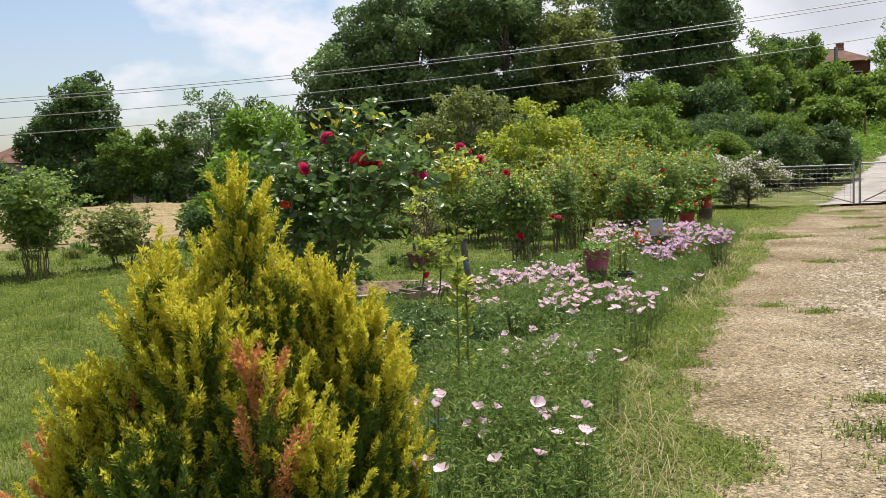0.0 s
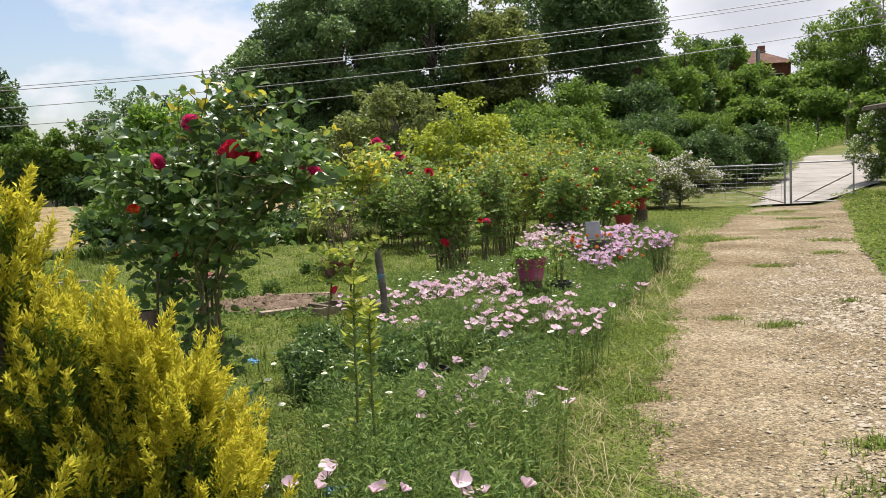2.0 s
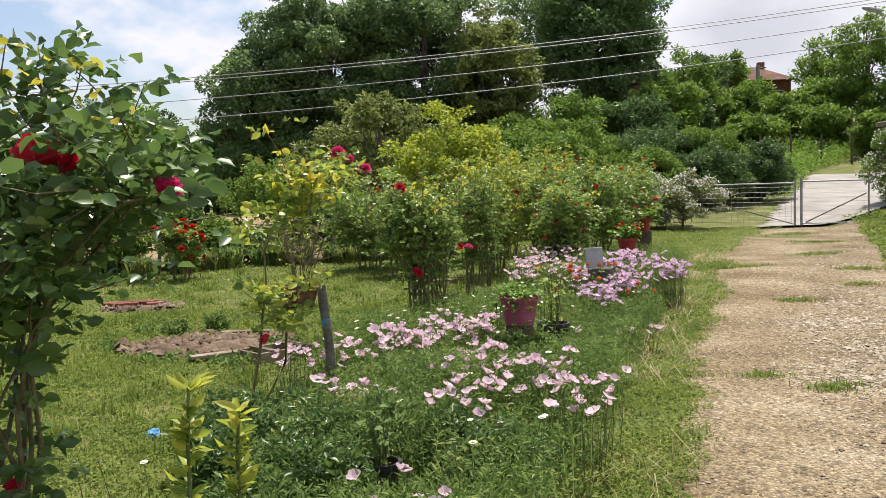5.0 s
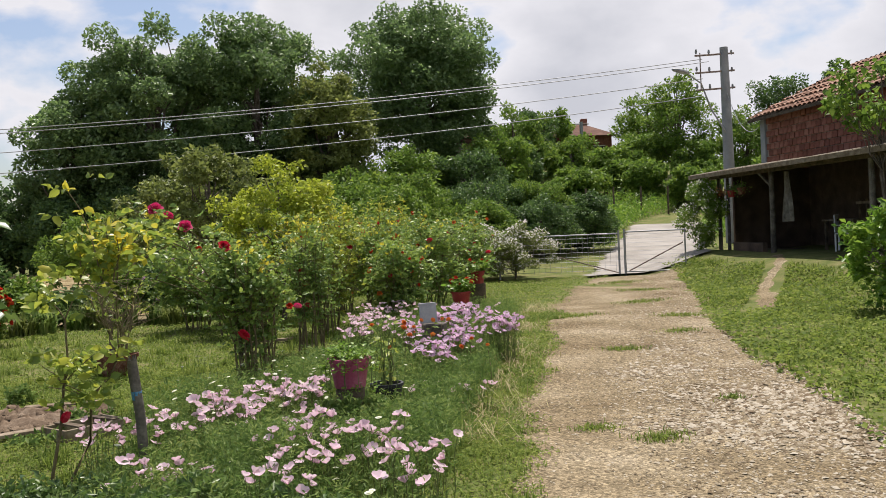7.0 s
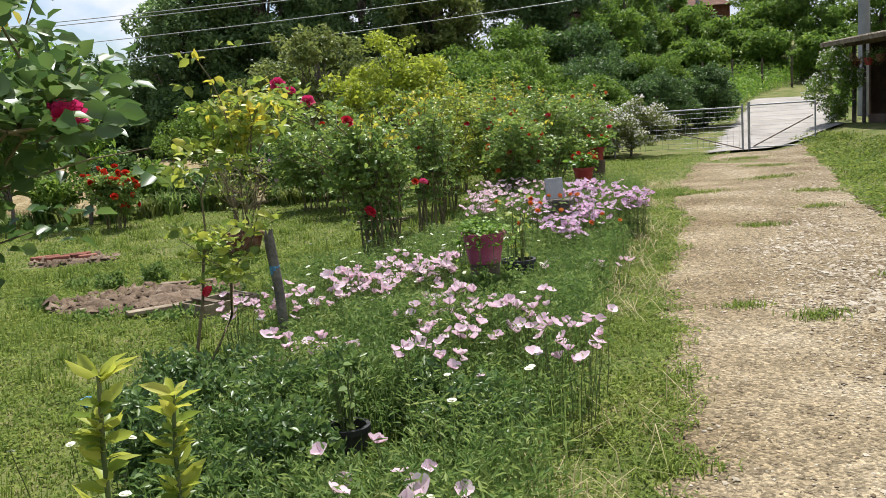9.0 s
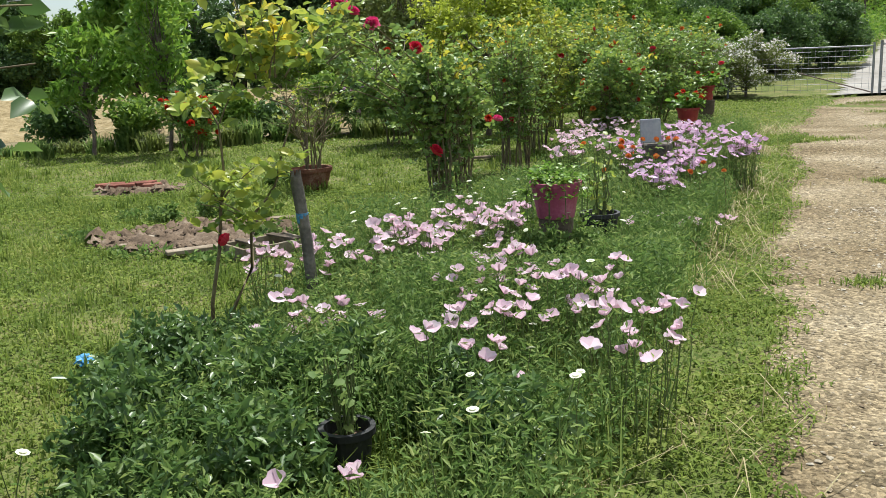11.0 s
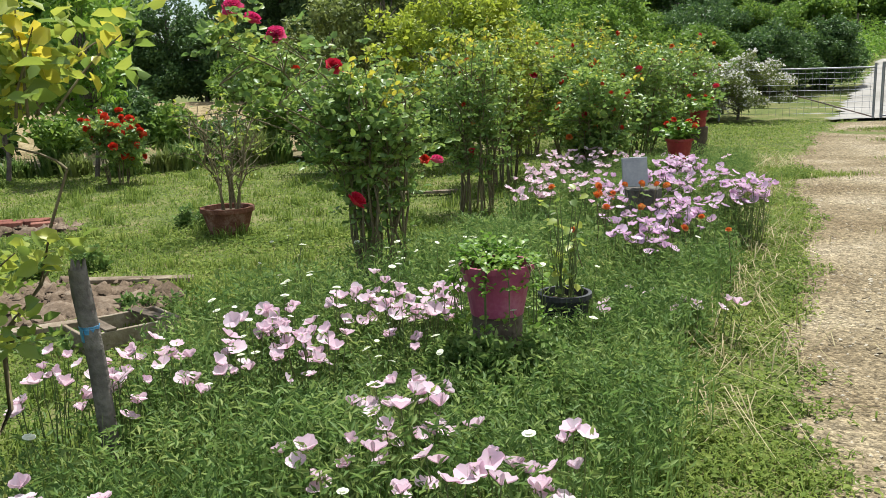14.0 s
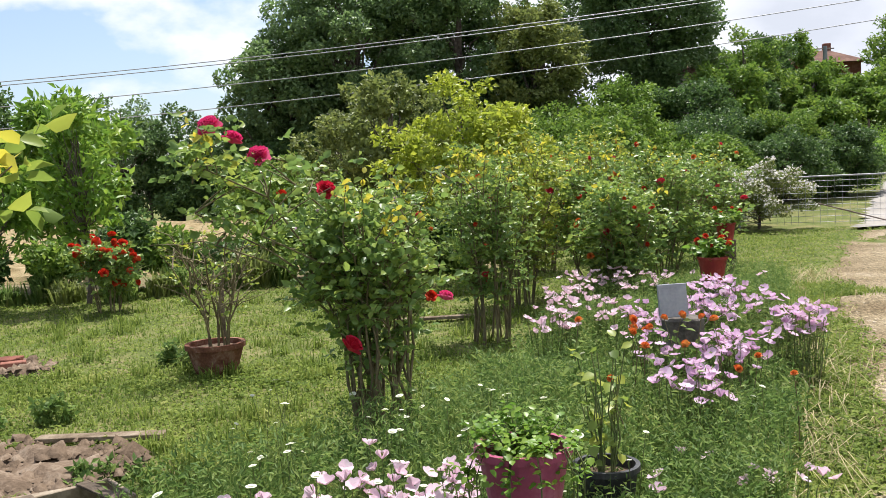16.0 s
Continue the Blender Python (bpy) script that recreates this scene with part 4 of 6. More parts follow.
# golden conifers: upright plumes, each a tapering spray of fine scale-leaves
def conifer(spires, x, y, seed, label):
    rng = np.random.default_rng(seed)
    e = empty("golden_conifer", x, y, lz(x, y), 0, label, "conifer", "golden conifers")
    green, gold, rust, wood = [], [], [], []
    for sx, sy, h, r, share, dead in spires:
        wood.append(np.array([[sx * 0.3, sy * 0.3, 0, 0.02], [sx * 0.8, sy * 0.8, h * 0.35, 0.014], [sx, sy, h * 0.9, 0.004]]))
        fr = int(260 * h * r / 0.3) + 16
        zt = h * (0.02 + 0.86 * rng.random(fr) ** 0.9)
        a = rng.uniform(0, 6.28, fr)
        prof = r * np.clip(1.0 - (zt / h) ** 1.15, 0.04, 1) ** 0.9 * (0.6 + 0.4 * np.minimum(1, zt / (0.25 * h)))
        q = prof * (0.25 + 0.75 * rng.random(fr) ** 0.45)
        lead = np.arange(fr) == 0
        zt, q = np.where(lead, h * 0.78, zt), np.where(lead, 0, q)
        root = np.stack([sx + np.cos(a) * q * 0.8, sy + np.sin(a) * q * 0.8, zt], -1)
        d = np.stack([np.cos(a) * 0.45, np.sin(a) * 0.45, rng.uniform(0.8, 1.4, fr)], -1) + rng.normal(0, 0.14, (fr, 3))
        d = np.where(lead[:, None], np.array([[0.02, 0, 1.0]]), d)
        d /= np.linalg.norm(d, axis=1)[:, None]
        Lf = rng.uniform(0.10, 0.30, fr) * (0.65 + 0.4 * min(1, h)) * np.where(zt > 0.72 * h, 0.8, 1.0)
        per = 210
        u = rng.random((fr, per)) ** 0.85
        ph = rng.integers(0, 7, (fr, per)) * 0.9 + rng.normal(0, 0.18, (fr, per)) + rng.uniform(0, 6, (fr, 1))
        wob = np.abs(np.sin(u * 9.0 + ph * 3))
        w = (0.125 * Lf[:, None]) * (1 - u) ** 1.0 * (0.35 + 0.65 * u ** 0.3) * (0.25 + 0.75 * wob) * rng.random((fr, per)) ** 0.4
        pl = np.cross(d, np.array([0.31, 0.7, 0.2]))
        pl /= np.linalg.norm(pl, axis=1)[:, None]
        th = np.cross(d, pl)
        side = pl[:, None] * np.cos(ph)[..., None] + th[:, None] * np.sin(ph)[..., None]
        pos = root[:, None] + d[:, None] * (u * Lf[:, None])[..., None] + side * w[..., None]
        al = d[:, None] * 1.0 + side * 0.7
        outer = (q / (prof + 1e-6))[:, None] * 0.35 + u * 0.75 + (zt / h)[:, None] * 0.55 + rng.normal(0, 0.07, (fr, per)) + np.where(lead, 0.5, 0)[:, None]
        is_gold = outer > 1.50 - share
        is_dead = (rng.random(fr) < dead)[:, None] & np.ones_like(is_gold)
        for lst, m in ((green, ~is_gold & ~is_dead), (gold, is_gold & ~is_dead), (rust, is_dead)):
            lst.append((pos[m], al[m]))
    arrays("stem", *tubes(wood, 6), M_BARK, e, smooth=True)
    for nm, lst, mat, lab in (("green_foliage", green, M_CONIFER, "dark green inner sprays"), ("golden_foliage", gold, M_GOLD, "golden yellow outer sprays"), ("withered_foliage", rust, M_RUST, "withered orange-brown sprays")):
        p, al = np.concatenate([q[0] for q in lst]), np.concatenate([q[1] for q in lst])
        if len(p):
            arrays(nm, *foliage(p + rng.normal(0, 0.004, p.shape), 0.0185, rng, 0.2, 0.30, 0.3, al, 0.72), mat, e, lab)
    return e


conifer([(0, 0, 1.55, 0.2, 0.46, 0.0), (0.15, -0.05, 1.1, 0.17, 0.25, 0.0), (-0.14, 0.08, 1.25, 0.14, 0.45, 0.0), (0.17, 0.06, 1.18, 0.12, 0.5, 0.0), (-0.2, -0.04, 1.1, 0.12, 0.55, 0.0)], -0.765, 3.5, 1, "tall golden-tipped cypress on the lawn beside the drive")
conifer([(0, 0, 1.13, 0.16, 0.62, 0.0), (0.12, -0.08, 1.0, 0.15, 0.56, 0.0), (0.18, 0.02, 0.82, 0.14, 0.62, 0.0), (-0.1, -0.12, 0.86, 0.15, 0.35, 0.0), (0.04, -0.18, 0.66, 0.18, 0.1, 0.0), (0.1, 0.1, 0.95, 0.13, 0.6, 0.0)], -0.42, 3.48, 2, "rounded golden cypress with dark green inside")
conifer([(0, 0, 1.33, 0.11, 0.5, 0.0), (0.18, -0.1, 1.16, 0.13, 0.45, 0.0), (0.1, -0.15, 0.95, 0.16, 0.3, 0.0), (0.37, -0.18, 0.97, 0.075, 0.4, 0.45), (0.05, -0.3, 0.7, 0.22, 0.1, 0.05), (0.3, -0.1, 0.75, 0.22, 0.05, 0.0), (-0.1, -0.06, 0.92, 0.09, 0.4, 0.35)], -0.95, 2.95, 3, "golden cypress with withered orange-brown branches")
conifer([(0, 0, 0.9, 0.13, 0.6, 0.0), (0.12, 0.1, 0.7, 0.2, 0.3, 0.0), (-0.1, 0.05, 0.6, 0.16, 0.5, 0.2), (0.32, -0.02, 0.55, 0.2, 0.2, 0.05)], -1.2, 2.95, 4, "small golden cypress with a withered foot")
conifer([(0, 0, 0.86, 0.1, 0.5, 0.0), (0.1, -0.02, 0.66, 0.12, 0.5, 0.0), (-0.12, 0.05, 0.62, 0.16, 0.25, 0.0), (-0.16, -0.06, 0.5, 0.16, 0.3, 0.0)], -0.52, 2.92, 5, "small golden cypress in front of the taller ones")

# roses
R, C, S, O = ROSE_RED, ROSE_CRIM, ROSE_SCAR, ROSE_ORANGE
rose_bush(-0.78, 5.9, 1.74, 0.62, 31, "tall rose bush with red and crimson blooms on a lawn",
          [((-0.47, 5.62, 1.56), R, 1.75), ((-0.38, 5.66, 1.53), R, 1.25), ((-0.11, 5.66, 1.44), C, 1.5), ((-0.83, 5.6, 1.53), C, 1.2), ((-0.68, 5.75, 1.72), C, 1.2), ((-0.75, 5.5, 1.1), S, 1.1), ((-0.95, 5.6, 1.31), S, 1.1), ((-0.64, 5.72, 0.52), R, 0.8)],
          leaves=4000, low=0.7, leaf=0.062, canes=11, base_r=0.22, shoots=7, crown_only=0.95, skirt=1, openness=1.35, waist=0.26, spread=1.0, bow=4.0, mat=M_ROSE_DARK, lean=(0.26, 0), shoot_reach=1.1, top_leaf=0.8)
rose_bush(-0.22, 8.47, 1.5, 0.24, 32, "slender young rose with yellowing leaves", [((-0.13, 8.45, 0.5), R, 0.9)], leaves=620, low=0.36, leaf=0.062, canes=2, mat=M_ROSE_YELLOW, base_r=0.03, lean=(0.34, 0), shoots=9, openness=1.3, top_leaf=1.15, twigs=6, bow=1.0)
rose_bush(1.10, 11.3, 1.27, 0.36, 33, "bushy rose with dark canes and a red bloom",
          [((0.97, 10.95, 0.62), R, 1.5), ((1.38, 10.95, 0.85), S, 1.1), ((0.86, 11.3, 1.39), R, 1.5), ((1.45, 10.95, 0.84), C, 1.0), ((0.64, 11.2, 1.38), S, 1.1)],
          leaves=2800, low=0.5, leaf=0.048, canes=20, mat=M_ROSE_LEAF, base_r=0.24, shoots=9, crown_only=0.6, openness=1.6, spread=0.75, bow=3.2, shoot_reach=1.14, waist=0.7)
rose_bush(1.97, 14.4, 1.5, 0.46, 34, "bushy rose with light green leaves and red blooms", leaves=3600, low=0.34, leaf=0.052, canes=16, mat=M_ROSE_LEAF, base_r=0.26, n_random=7, head=[R, S], shoots=9, crown_only=0.35, openness=1.6, spread=0.8, bow=1.8, skirt=1, shoot_reach=1.12)
rose_bush(1.02, 11.45, 1.72, 0.34, 35, "lanky arching rose with crimson blooms at its top", [((0.3, 11.21, 1.74), C, 1.7), ((0.39, 11.3, 1.68), C, 1.4), ((0.54, 11.2, 1.58), C, 1.6)], leaves=2100, low=0.6, leaf=0.052, canes=6, mat=M_ROSE_LEAF, base_r=0.10, shoots=3, lean=(-0.66, -0.18), bow=3.4, crown_only=0.8, openness=1.7, twigs=10, shoot_reach=1.06)
rose_bush(-0.24, 13.55, 0.95, 0.5, 36, "thorny half-bare rose stems spreading from a planter", leaves=420, low=0.3, leaf=0.036, canes=10, mat=M_ROSE_YELLOW, base_r=0.12, foot=0.19, openness=1.5, spread=1.1, bow=1.5, twigs=10)
k = 0
for bx, by, bh, br, mt in ((2.45, 16.2, 1.65, 0.74, M_ROSE_YELLOW), (3.4, 16.9, 1.5, 0.72, M_ROSE_LEAF), (4.35, 17.3, 1.55, 0.78, M_ROSE_LEAF), (3.4, 15.6, 1.2, 0.5, M_ROSE_LEAF), (5.6, 19.6, 1.5, 0.75, M_ROSE_LEAF), (1.1, 16.8, 1.25, 0.55, M_ROSE_LEAF), (3.3, 20.0, 1.8, 0.8, M_ROSE_YELLOW), (4.5, 21.5, 1.85, 0.9, M_ROSE_YELLOW)):
    k += 1
    rose_bush(bx, by, bh, br, 40 + k, "spreading rose bush with light leaves and scattered red blooms" if mt is M_ROSE_YELLOW else "dense dark-leaved rose bush with small red blooms", leaves=4300, low=0.3, leaf=0.062, canes=15, mat=mt, base_r=0.25, n_random=15, head=[R, S, S, O], openness=1.8, shoots=9, bow=1.6, shoot_reach=1.15)
rose_bush(0.6, 18.2, 1.3, 0.9, 60, "low rose bush full of pale pink blooms", leaves=6000, low=0.1, leaf=0.07, canes=14, base_r=0.3, n_random=40, head=[ROSE_PINK], openness=1.6)
rose_bush(-6.6, 14.7, 1.65, 0.75, 61, "dark-leaved bush at the lawn's far edge", leaves=6500, low=0.1, leaf=0.075, canes=14, base_r=0.25, name="garden_shrub", openness=1.5)
rose_bush(-7.3, 13.6, 1.4, 0.8, 62, "dark-leaved bush at the lawn's far edge", leaves=5000, low=0.1, leaf=0.075, canes=12, base_r=0.25, name="garden_shrub", openness=1.5)
rose_bush(-5.5, 15.6, 1.0, 0.6, 63, "loose grey-green shrub at the lawn's far edge", leaves=3500, low=0.1, leaf=0.07, canes=12, base_r=0.25, name="garden_shrub", openness=1.6, mat=M_TREE_OLIVE)
rose_bush(-2.45, 17.7, 0.9, 0.45, 64, "red-flowering bush at the lawn's edge", leaves=2200, low=0.1, leaf=0.07, canes=9, base_r=0.2, n_random=55, head=[SCARLET_BIG], name="flowering_shrub", head_name="red_flower")

# border of low perennials at the far edge of the lawn
rng = np.random.default_rng(70)
for i in range(26):
    bx = -8.5 + i * 0.42 + rng.normal(0, 0.1)
    by = 19.2 + 0.15 * (bx + 4) + rng.normal(0, 0.35)
    e = empty("border_plant", bx, by, lz(bx, by), 0, "clump of long-leaved perennials in the border", "plant", "border plants")
    k = 260
    a, q = rng.uniform(0, 6.28, k), rng.random(k) * 0.22
    hh = rng.uniform(0.35, 0.75) * (0.6 if bx < -4.5 else 1)
    v, f = blades(np.cos(a) * q, np.sin(a) * q - 60, rng.uniform(0.4, 1.0, k) * hh, np.full(k, 0.03), rng, 1.2)
    v[:, 1] += 60
    v[:, 2] -= lz(0, -60)
    arrays("leaves", v, f, M_WEED if i % 3 else M_TREE_OLIVE, e)
for i in range(5, 16):
    bx = -9 + i * 0.75 + rng.normal(0, 0.2)
    by = 20.3 + 0.1 * (bx + 4) + rng.normal(0, 0.3)
    tree(bx, by, rng.uniform(0.9, 1.4) * (0.45 if bx < -5.6 else 1), 0.6 * (0.7 if bx < -5.6 else 1), 0.05, 700 + i, "rounded green border shrub", M_TREE_MID if i % 2 else M_TREE_DARK, 2400, 0.10, 9, 0.32, 0.02, "border_shrub", "shrub", "border shrubs")

# saplings and shrubs of the middle ground
tree(-3.05, 18.7, 3.05, 0.55, 0.7, 80, "young walnut tree with fresh green leaves", M_WALNUT, 1300, 0.15, 38, 0.17, 0.03, "young_tree", "tree", "saplings", aspect=0.38, up=0.2)
tree(-4.2, 18.5, 2.35, 0.7, 0.5, 81, "young walnut tree with fresh green leaves", M_WALNUT, 1500, 0.15, 40, 0.17, 0.03, "young_tree", "tree", "saplings", aspect=0.38, up=0.2)
tree(-4.3, 21.5, 3.3, 1.3, 0.7, 82, "leafy walnut sapling at the field's edge", M_WALNUT, 3600, 0.2, 18, 0.45, 0.05, "young_tree", "tree", "saplings", aspect=0.4, up=0.25)
tree(2.05, 18.9, 3.0, 1.25, 0.6, 83, "lime-green shrub with fine foliage", M_SHRUB_LIME, 8500, 0.085, 80, 0.2, 0.04, "lime_shrub", "shrub", aspect=0.6)
tree(1.0, 26.0, 4.1, 1.6, 0.8, 84, "olive-green small tree behind the roses", M_TREE_OLIVE, 6000, 0.14, 64, 0.29, 0.07, "small_tree", "tree")
tree(0.0, 28.0, 3.4, 1.6, 0.5, 85, "olive-green small tree behind the roses", M_TREE_OLIVE, 5000, 0.14, 54, 0.29, 0.06, "small_tree", "tree")
rng = np.random.default_rng(90)
for i, (bx, by, bh, br) in enumerate(((4.2, 27.0, 2.6, 1.5), (6.0, 28.5, 2.9, 1.6), (5.0, 24.3, 2.0, 1.2), (6.8, 25.3, 1.8, 1.0), (3.2, 30.0, 3.2, 1.8), (7.2, 31.5, 3.4, 1.7), (-2.0, 30.5, 2.4, 1.8), (2.9, 24.5, 2.1, 1.1))):
    tree(bx, by, bh, br, 0.15, 90 + i, "leafy green bush behind the rose beds", M_TREE_MID, 9000, 0.115, 80, 0.28, 0.05, "bush", "bush", "bushes behind the roses", z=lz(bx, by) - 0.1)
for i, (bx, by, bh, br) in enumerate(((8.7, 33.0, 2.7, 1.9), (10.6, 33.3, 2.95, 2.0), (12.4, 33.0, 2.7, 1.8), (13.9, 32.2, 2.2, 1.3), (9.6, 31.4, 2.2, 1.6), (11.8, 31.3, 2.1, 1.6))):
    tree(bx, by, bh, br, 0.1, 110 + i, "large dark green rounded bush beside the lane", M_TREE_DARK if i % 2 else M_TREE_MID, 15000, 0.1, 120, 0.28, 0.06, "hedge_bush", "bush", "hedge bushes", z=lz(bx, by) - 0.1)
tree(7.8, 26.4, 1.75, 1.35, 0.05, 120, "spreading shrub covered in white blossom by the fence", M_TREE_OLIVE, 12000, 0.06, 60, 0.22, 0.03, "blossom_shrub", "shrub", "white-flowering shrubs", white=2600)
tree(9.0, 26.2, 1.55, 1.2, 0.05, 121, "spreading shrub covered in white blossom by the fence", M_TREE_OLIVE, 10000, 0.06, 50, 0.22, 0.03, "blossom_shrub", "shrub", "white-flowering shrubs", white=2200)
tree(14.3, 25.35, 2.0, 0.7, 0.0, 122, "white climbing rose on the shed's corner", M_TREE_MID, 6500, 0.07, 60, 0.2, 0.03, "climbing_rose", "rose", "white-flowering shrubs", white=900, bare=True)
tree(9.55, 12.9, 1.7, 0.75, 0.1, 123, "bright green leafy shrub beside the drive", M_WALNUT, 3200, 0.105, 60, 0.16, 0.03, "garden_shrub", "shrub")

tree(13.3, 17.3, 4.1, 1.25, 2.3, 124, "fig tree with large green leaves reaching over the shed roof", M_TREE_MID, 900, 0.145, 34, 0.22, 0.045, "fig_tree", "tree", aspect=0.75)

# tall trees and far hedges
for i, (bx, by, bh, br, bb, mt, nl) in enumerate((
        (-4.6, 52, 10.0, 3.3, 1.0, M_TREE, 21000), (-1.0, 53, 13.4, 4.9, 1.5, M_TREE, 34000), (4.2, 53, 12.9, 4.5, 1.5, M_TREE, 32000), (7.6, 50, 9.0, 2.5, 1.2, M_TREE_OLIVE, 11000),
        (14.0, 55.5, 11.7, 5.2, 1.4, M_TREE, 38000), (-21.6, 56, 8.4, 2.5, 2.0, M_TREE_DARK, 10000), (-24.5, 57, 6.0, 1.8, 1.2, M_TREE_DARK, 6000))):
    tree(bx, by, bh, br, bb, 130 + i, "tall dark ash tree with a broad dense crown" if mt is not M_TREE_OLIVE else "grey-green tree beside the tall ashes", mt, int(nl * 1.55), 0.235, 190, br * 0.185, 0.28, "tall_tree", "tree", "tall trees")
for i, (bx, by, bh, br, mt) in enumerate((
        (-18.2, 53.5, 5.0, 1.6, M_TREE_MID), (-16.1, 54, 5.2, 1.8, M_TREE_MID), (-13.3, 54, 6.9, 2.5, M_TREE), (-10.6, 54.5, 6.6, 2.5, M_TREE_DARK), (-8.0, 53.5, 6.0, 2.3, M_TREE_DARK), (-20.3, 53.5, 3.0, 1.4, M_TREE_DARK), (-23.4, 54.0, 2.6, 1.6, M_TREE_DARK),
        (-5.5, 49.5, 4.0, 2.3, M_TREE_DARK), (-2.0, 48.5, 4.2, 2.4, M_TREE_DARK), (1.6, 48.0, 4.0, 2.4, M_TREE_DARK), (5.0, 47.0, 3.8, 2.2, M_TREE_DARK), (8.0, 46, 4.0, 2.0, M_TREE_MID), (11.0, 47.0, 4.2, 2.2, M_TREE_MID), (14.2, 46.5, 4.0, 2.2, M_TREE_DARK), (17.0, 50, 4.6, 2.2, M_TREE_MID),
        (-27.5, 54, 3.6, 2.2, M_TREE_DARK), (-31.5, 55, 4.4, 2.5, M_TREE_DARK), (10.0, 41.0, 2.6, 2.0, M_TREE_MID), (13.2, 40.0, 2.4, 1.8, M_TREE_MID), (6.6, 40.5, 3.2, 2.0, M_TREE_MID))):
    tree(bx, by, bh, br, 0.2, 150 + i, "dark hedgerow tree at the field's far edge" if by > 44 else "green thicket bush below the tall trees", mt, 8500, 0.21, 80, br * 0.22, 0.12, "hedgerow_tree", "tree", "hedgerow trees", z=lz(bx, by) - 0.15)
for i, (bx, by, bh, br, mt) in enumerate((
        (20.0, 56, 5.6, 2.4, M_TREE_MID), (23.0, 54, 3.6, 2.2, M_TREE_MID), (28.2, 55, 3.6, 2.3, M_TREE_MID), (29.2, 52, 7.6, 2.4, M_TREE_MID), (25.6, 50, 2.6, 1.7, M_TREE_MID), (32.6, 50, 5.6, 2.6, M_TREE_MID), (36.5, 52, 7.6, 2.8, M_TREE_DARK), (34.5, 47, 4.6, 2.2, M_TREE_MID), (31.5, 60, 6.5, 2.5, M_TREE_MID), (38.5, 46, 7.2, 2.6, M_TREE_MID), (43, 45, 8.5, 3.0, M_TREE_DARK), (21.5, 49.5, 2.2, 1.8, M_TREE_MID), (24.0, 51.5, 3.0, 1.8, M_TREE_MID), (26.8, 53.0, 3.4, 1.7, M_TREE_MID), (18.6, 52.5, 3.4, 2.0, M_TREE_DARK), (28.8, 49.0, 3.6, 1.8, M_TREE_MID), (22.2, 58.5, 5.2, 2.0, M_TREE_DARK), (30.5, 44, 3.4, 1.8, M_TREE_MID), (27.0, 47, 2.6, 1.6, M_TREE_MID), (34, 42, 4.2, 2.0, M_TREE_MID), (40, 50, 7.6, 2.8, M_TREE_DARK), (24.4, 60.5, 5.0, 2.0, M_TREE_MID), (17, 60, 5, 2, M_TREE_DARK), (44, 52, 8, 3, M_TREE_DARK))):
    tree(bx, by, bh, br, 0.5, 180 + i, "green tree on the slope above the lane", mt, 8000, 0.21, 80, br * 0.22, 0.12, "hillside_tree", "tree", "hillside trees", z=lz(bx, by) - 0.15)

for i in range(13):
    bx = -26 + i * 1.75
    tree(bx, 52.6 + 0.5 * (i % 3), 2.3 + 0.5 * ((i * 7) % 3), 1.5, 0.0, 260 + i, "dense dark hedge bush along the field's far edge", M_TREE_DARK, 3000, 0.22, 16, 0.6, 0.08, "field_hedge", "hedge", "field hedge", z=-0.15)

for i, (bx, by, bh) in enumerate(((35.5, 46.0, 8.7), (36.5, 46.3, 8.5))):
    tree(bx, by, bh, 0.55, 0.3, 290 + i, "slim dark cypress behind the brick house", M_TREE_DARK, 2600, 0.2, 34, 0.3, 0.1, "cypress", "tree", "cypresses")

# tall weeds on the slope beyond the lane
rng = np.random.default_rng(200)
n = 26000
gx, gy = rng.uniform(15, 34, n), rng.uniform(28, 50, n)
mid = 12.0 + (gy - 24.4) * 0.60 + np.maximum(gy - 38, 0) ** 2 * 0.03
ok = (np.abs(gx - mid) > 2.0) & ((gy > 43) | (gx > mid + 2.0) | (gx < mid - 2))
ok &= ~((gx > 16.5) & (gy < 34))
gx, gy = gx[ok], gy[ok]
pos = np.concatenate([np.stack([gx + rng.normal(0, 0.12, len(gx)), gy + rng.normal(0, 0.12, len(gx)), land(gx, gy) + rng.uniform(0.05, 1.0, len(gx)) * (0.7 + 0.4 * wavy(gx, gy, 1.1, 2))], -1) for _ in range(3)])
tagged(arrays("slope_weeds", *foliage(pos, 0.16, rng, 0.35, 0.35, 0.2), M_WALNUT), "tall pale green weeds on the slope", "weeds", kind="stuff")

# weeds of the flower bed
rng = np.random.default_rng(210)
n = 36000
wy = rng.uniform(3.2, 17.5, n)
wx = path_left(wy) - rng.uniform(0.2, 3.2, n)
b = bed(wx, wy) * np.clip(0.75 + 0.5 * wavy(wx, wy, 2.6, 7), 0.1, 1)
ok = (rng.random(n) < b) & ((wx - 0.53) ** 2 + (wy - 6.62) ** 2 > 0.07)
wx, wy = wx[ok], wy[ok]
H = 0.22 + 0.20 * np.clip(0.5 + 0.6 * wavy(wx, wy, 2.0, 1), 0, 1.2)
v1 = blades(wx, wy, H * rng.uniform(0.7, 1.3, len(wx)), 0.003 + 0.0003 * wy, rng, 0.5)
pos, al = [], []
zb = land(wx, wy)
for i in range(12):
    t = rng.random(len(wx))
    a = rng.uniform(0, 6.28, len(wx))
    o = rng.uniform(0, 0.04, len(wx))
    pos.append(np.stack([wx + np.cos(a) * o, wy + np.sin(a) * o, zb + H * (0.12 + 0.9 * t)], -1))
    al.append(np.stack([np.cos(a), np.sin(a), rng.uniform(0.2, 1.0, len(wx))], -1))
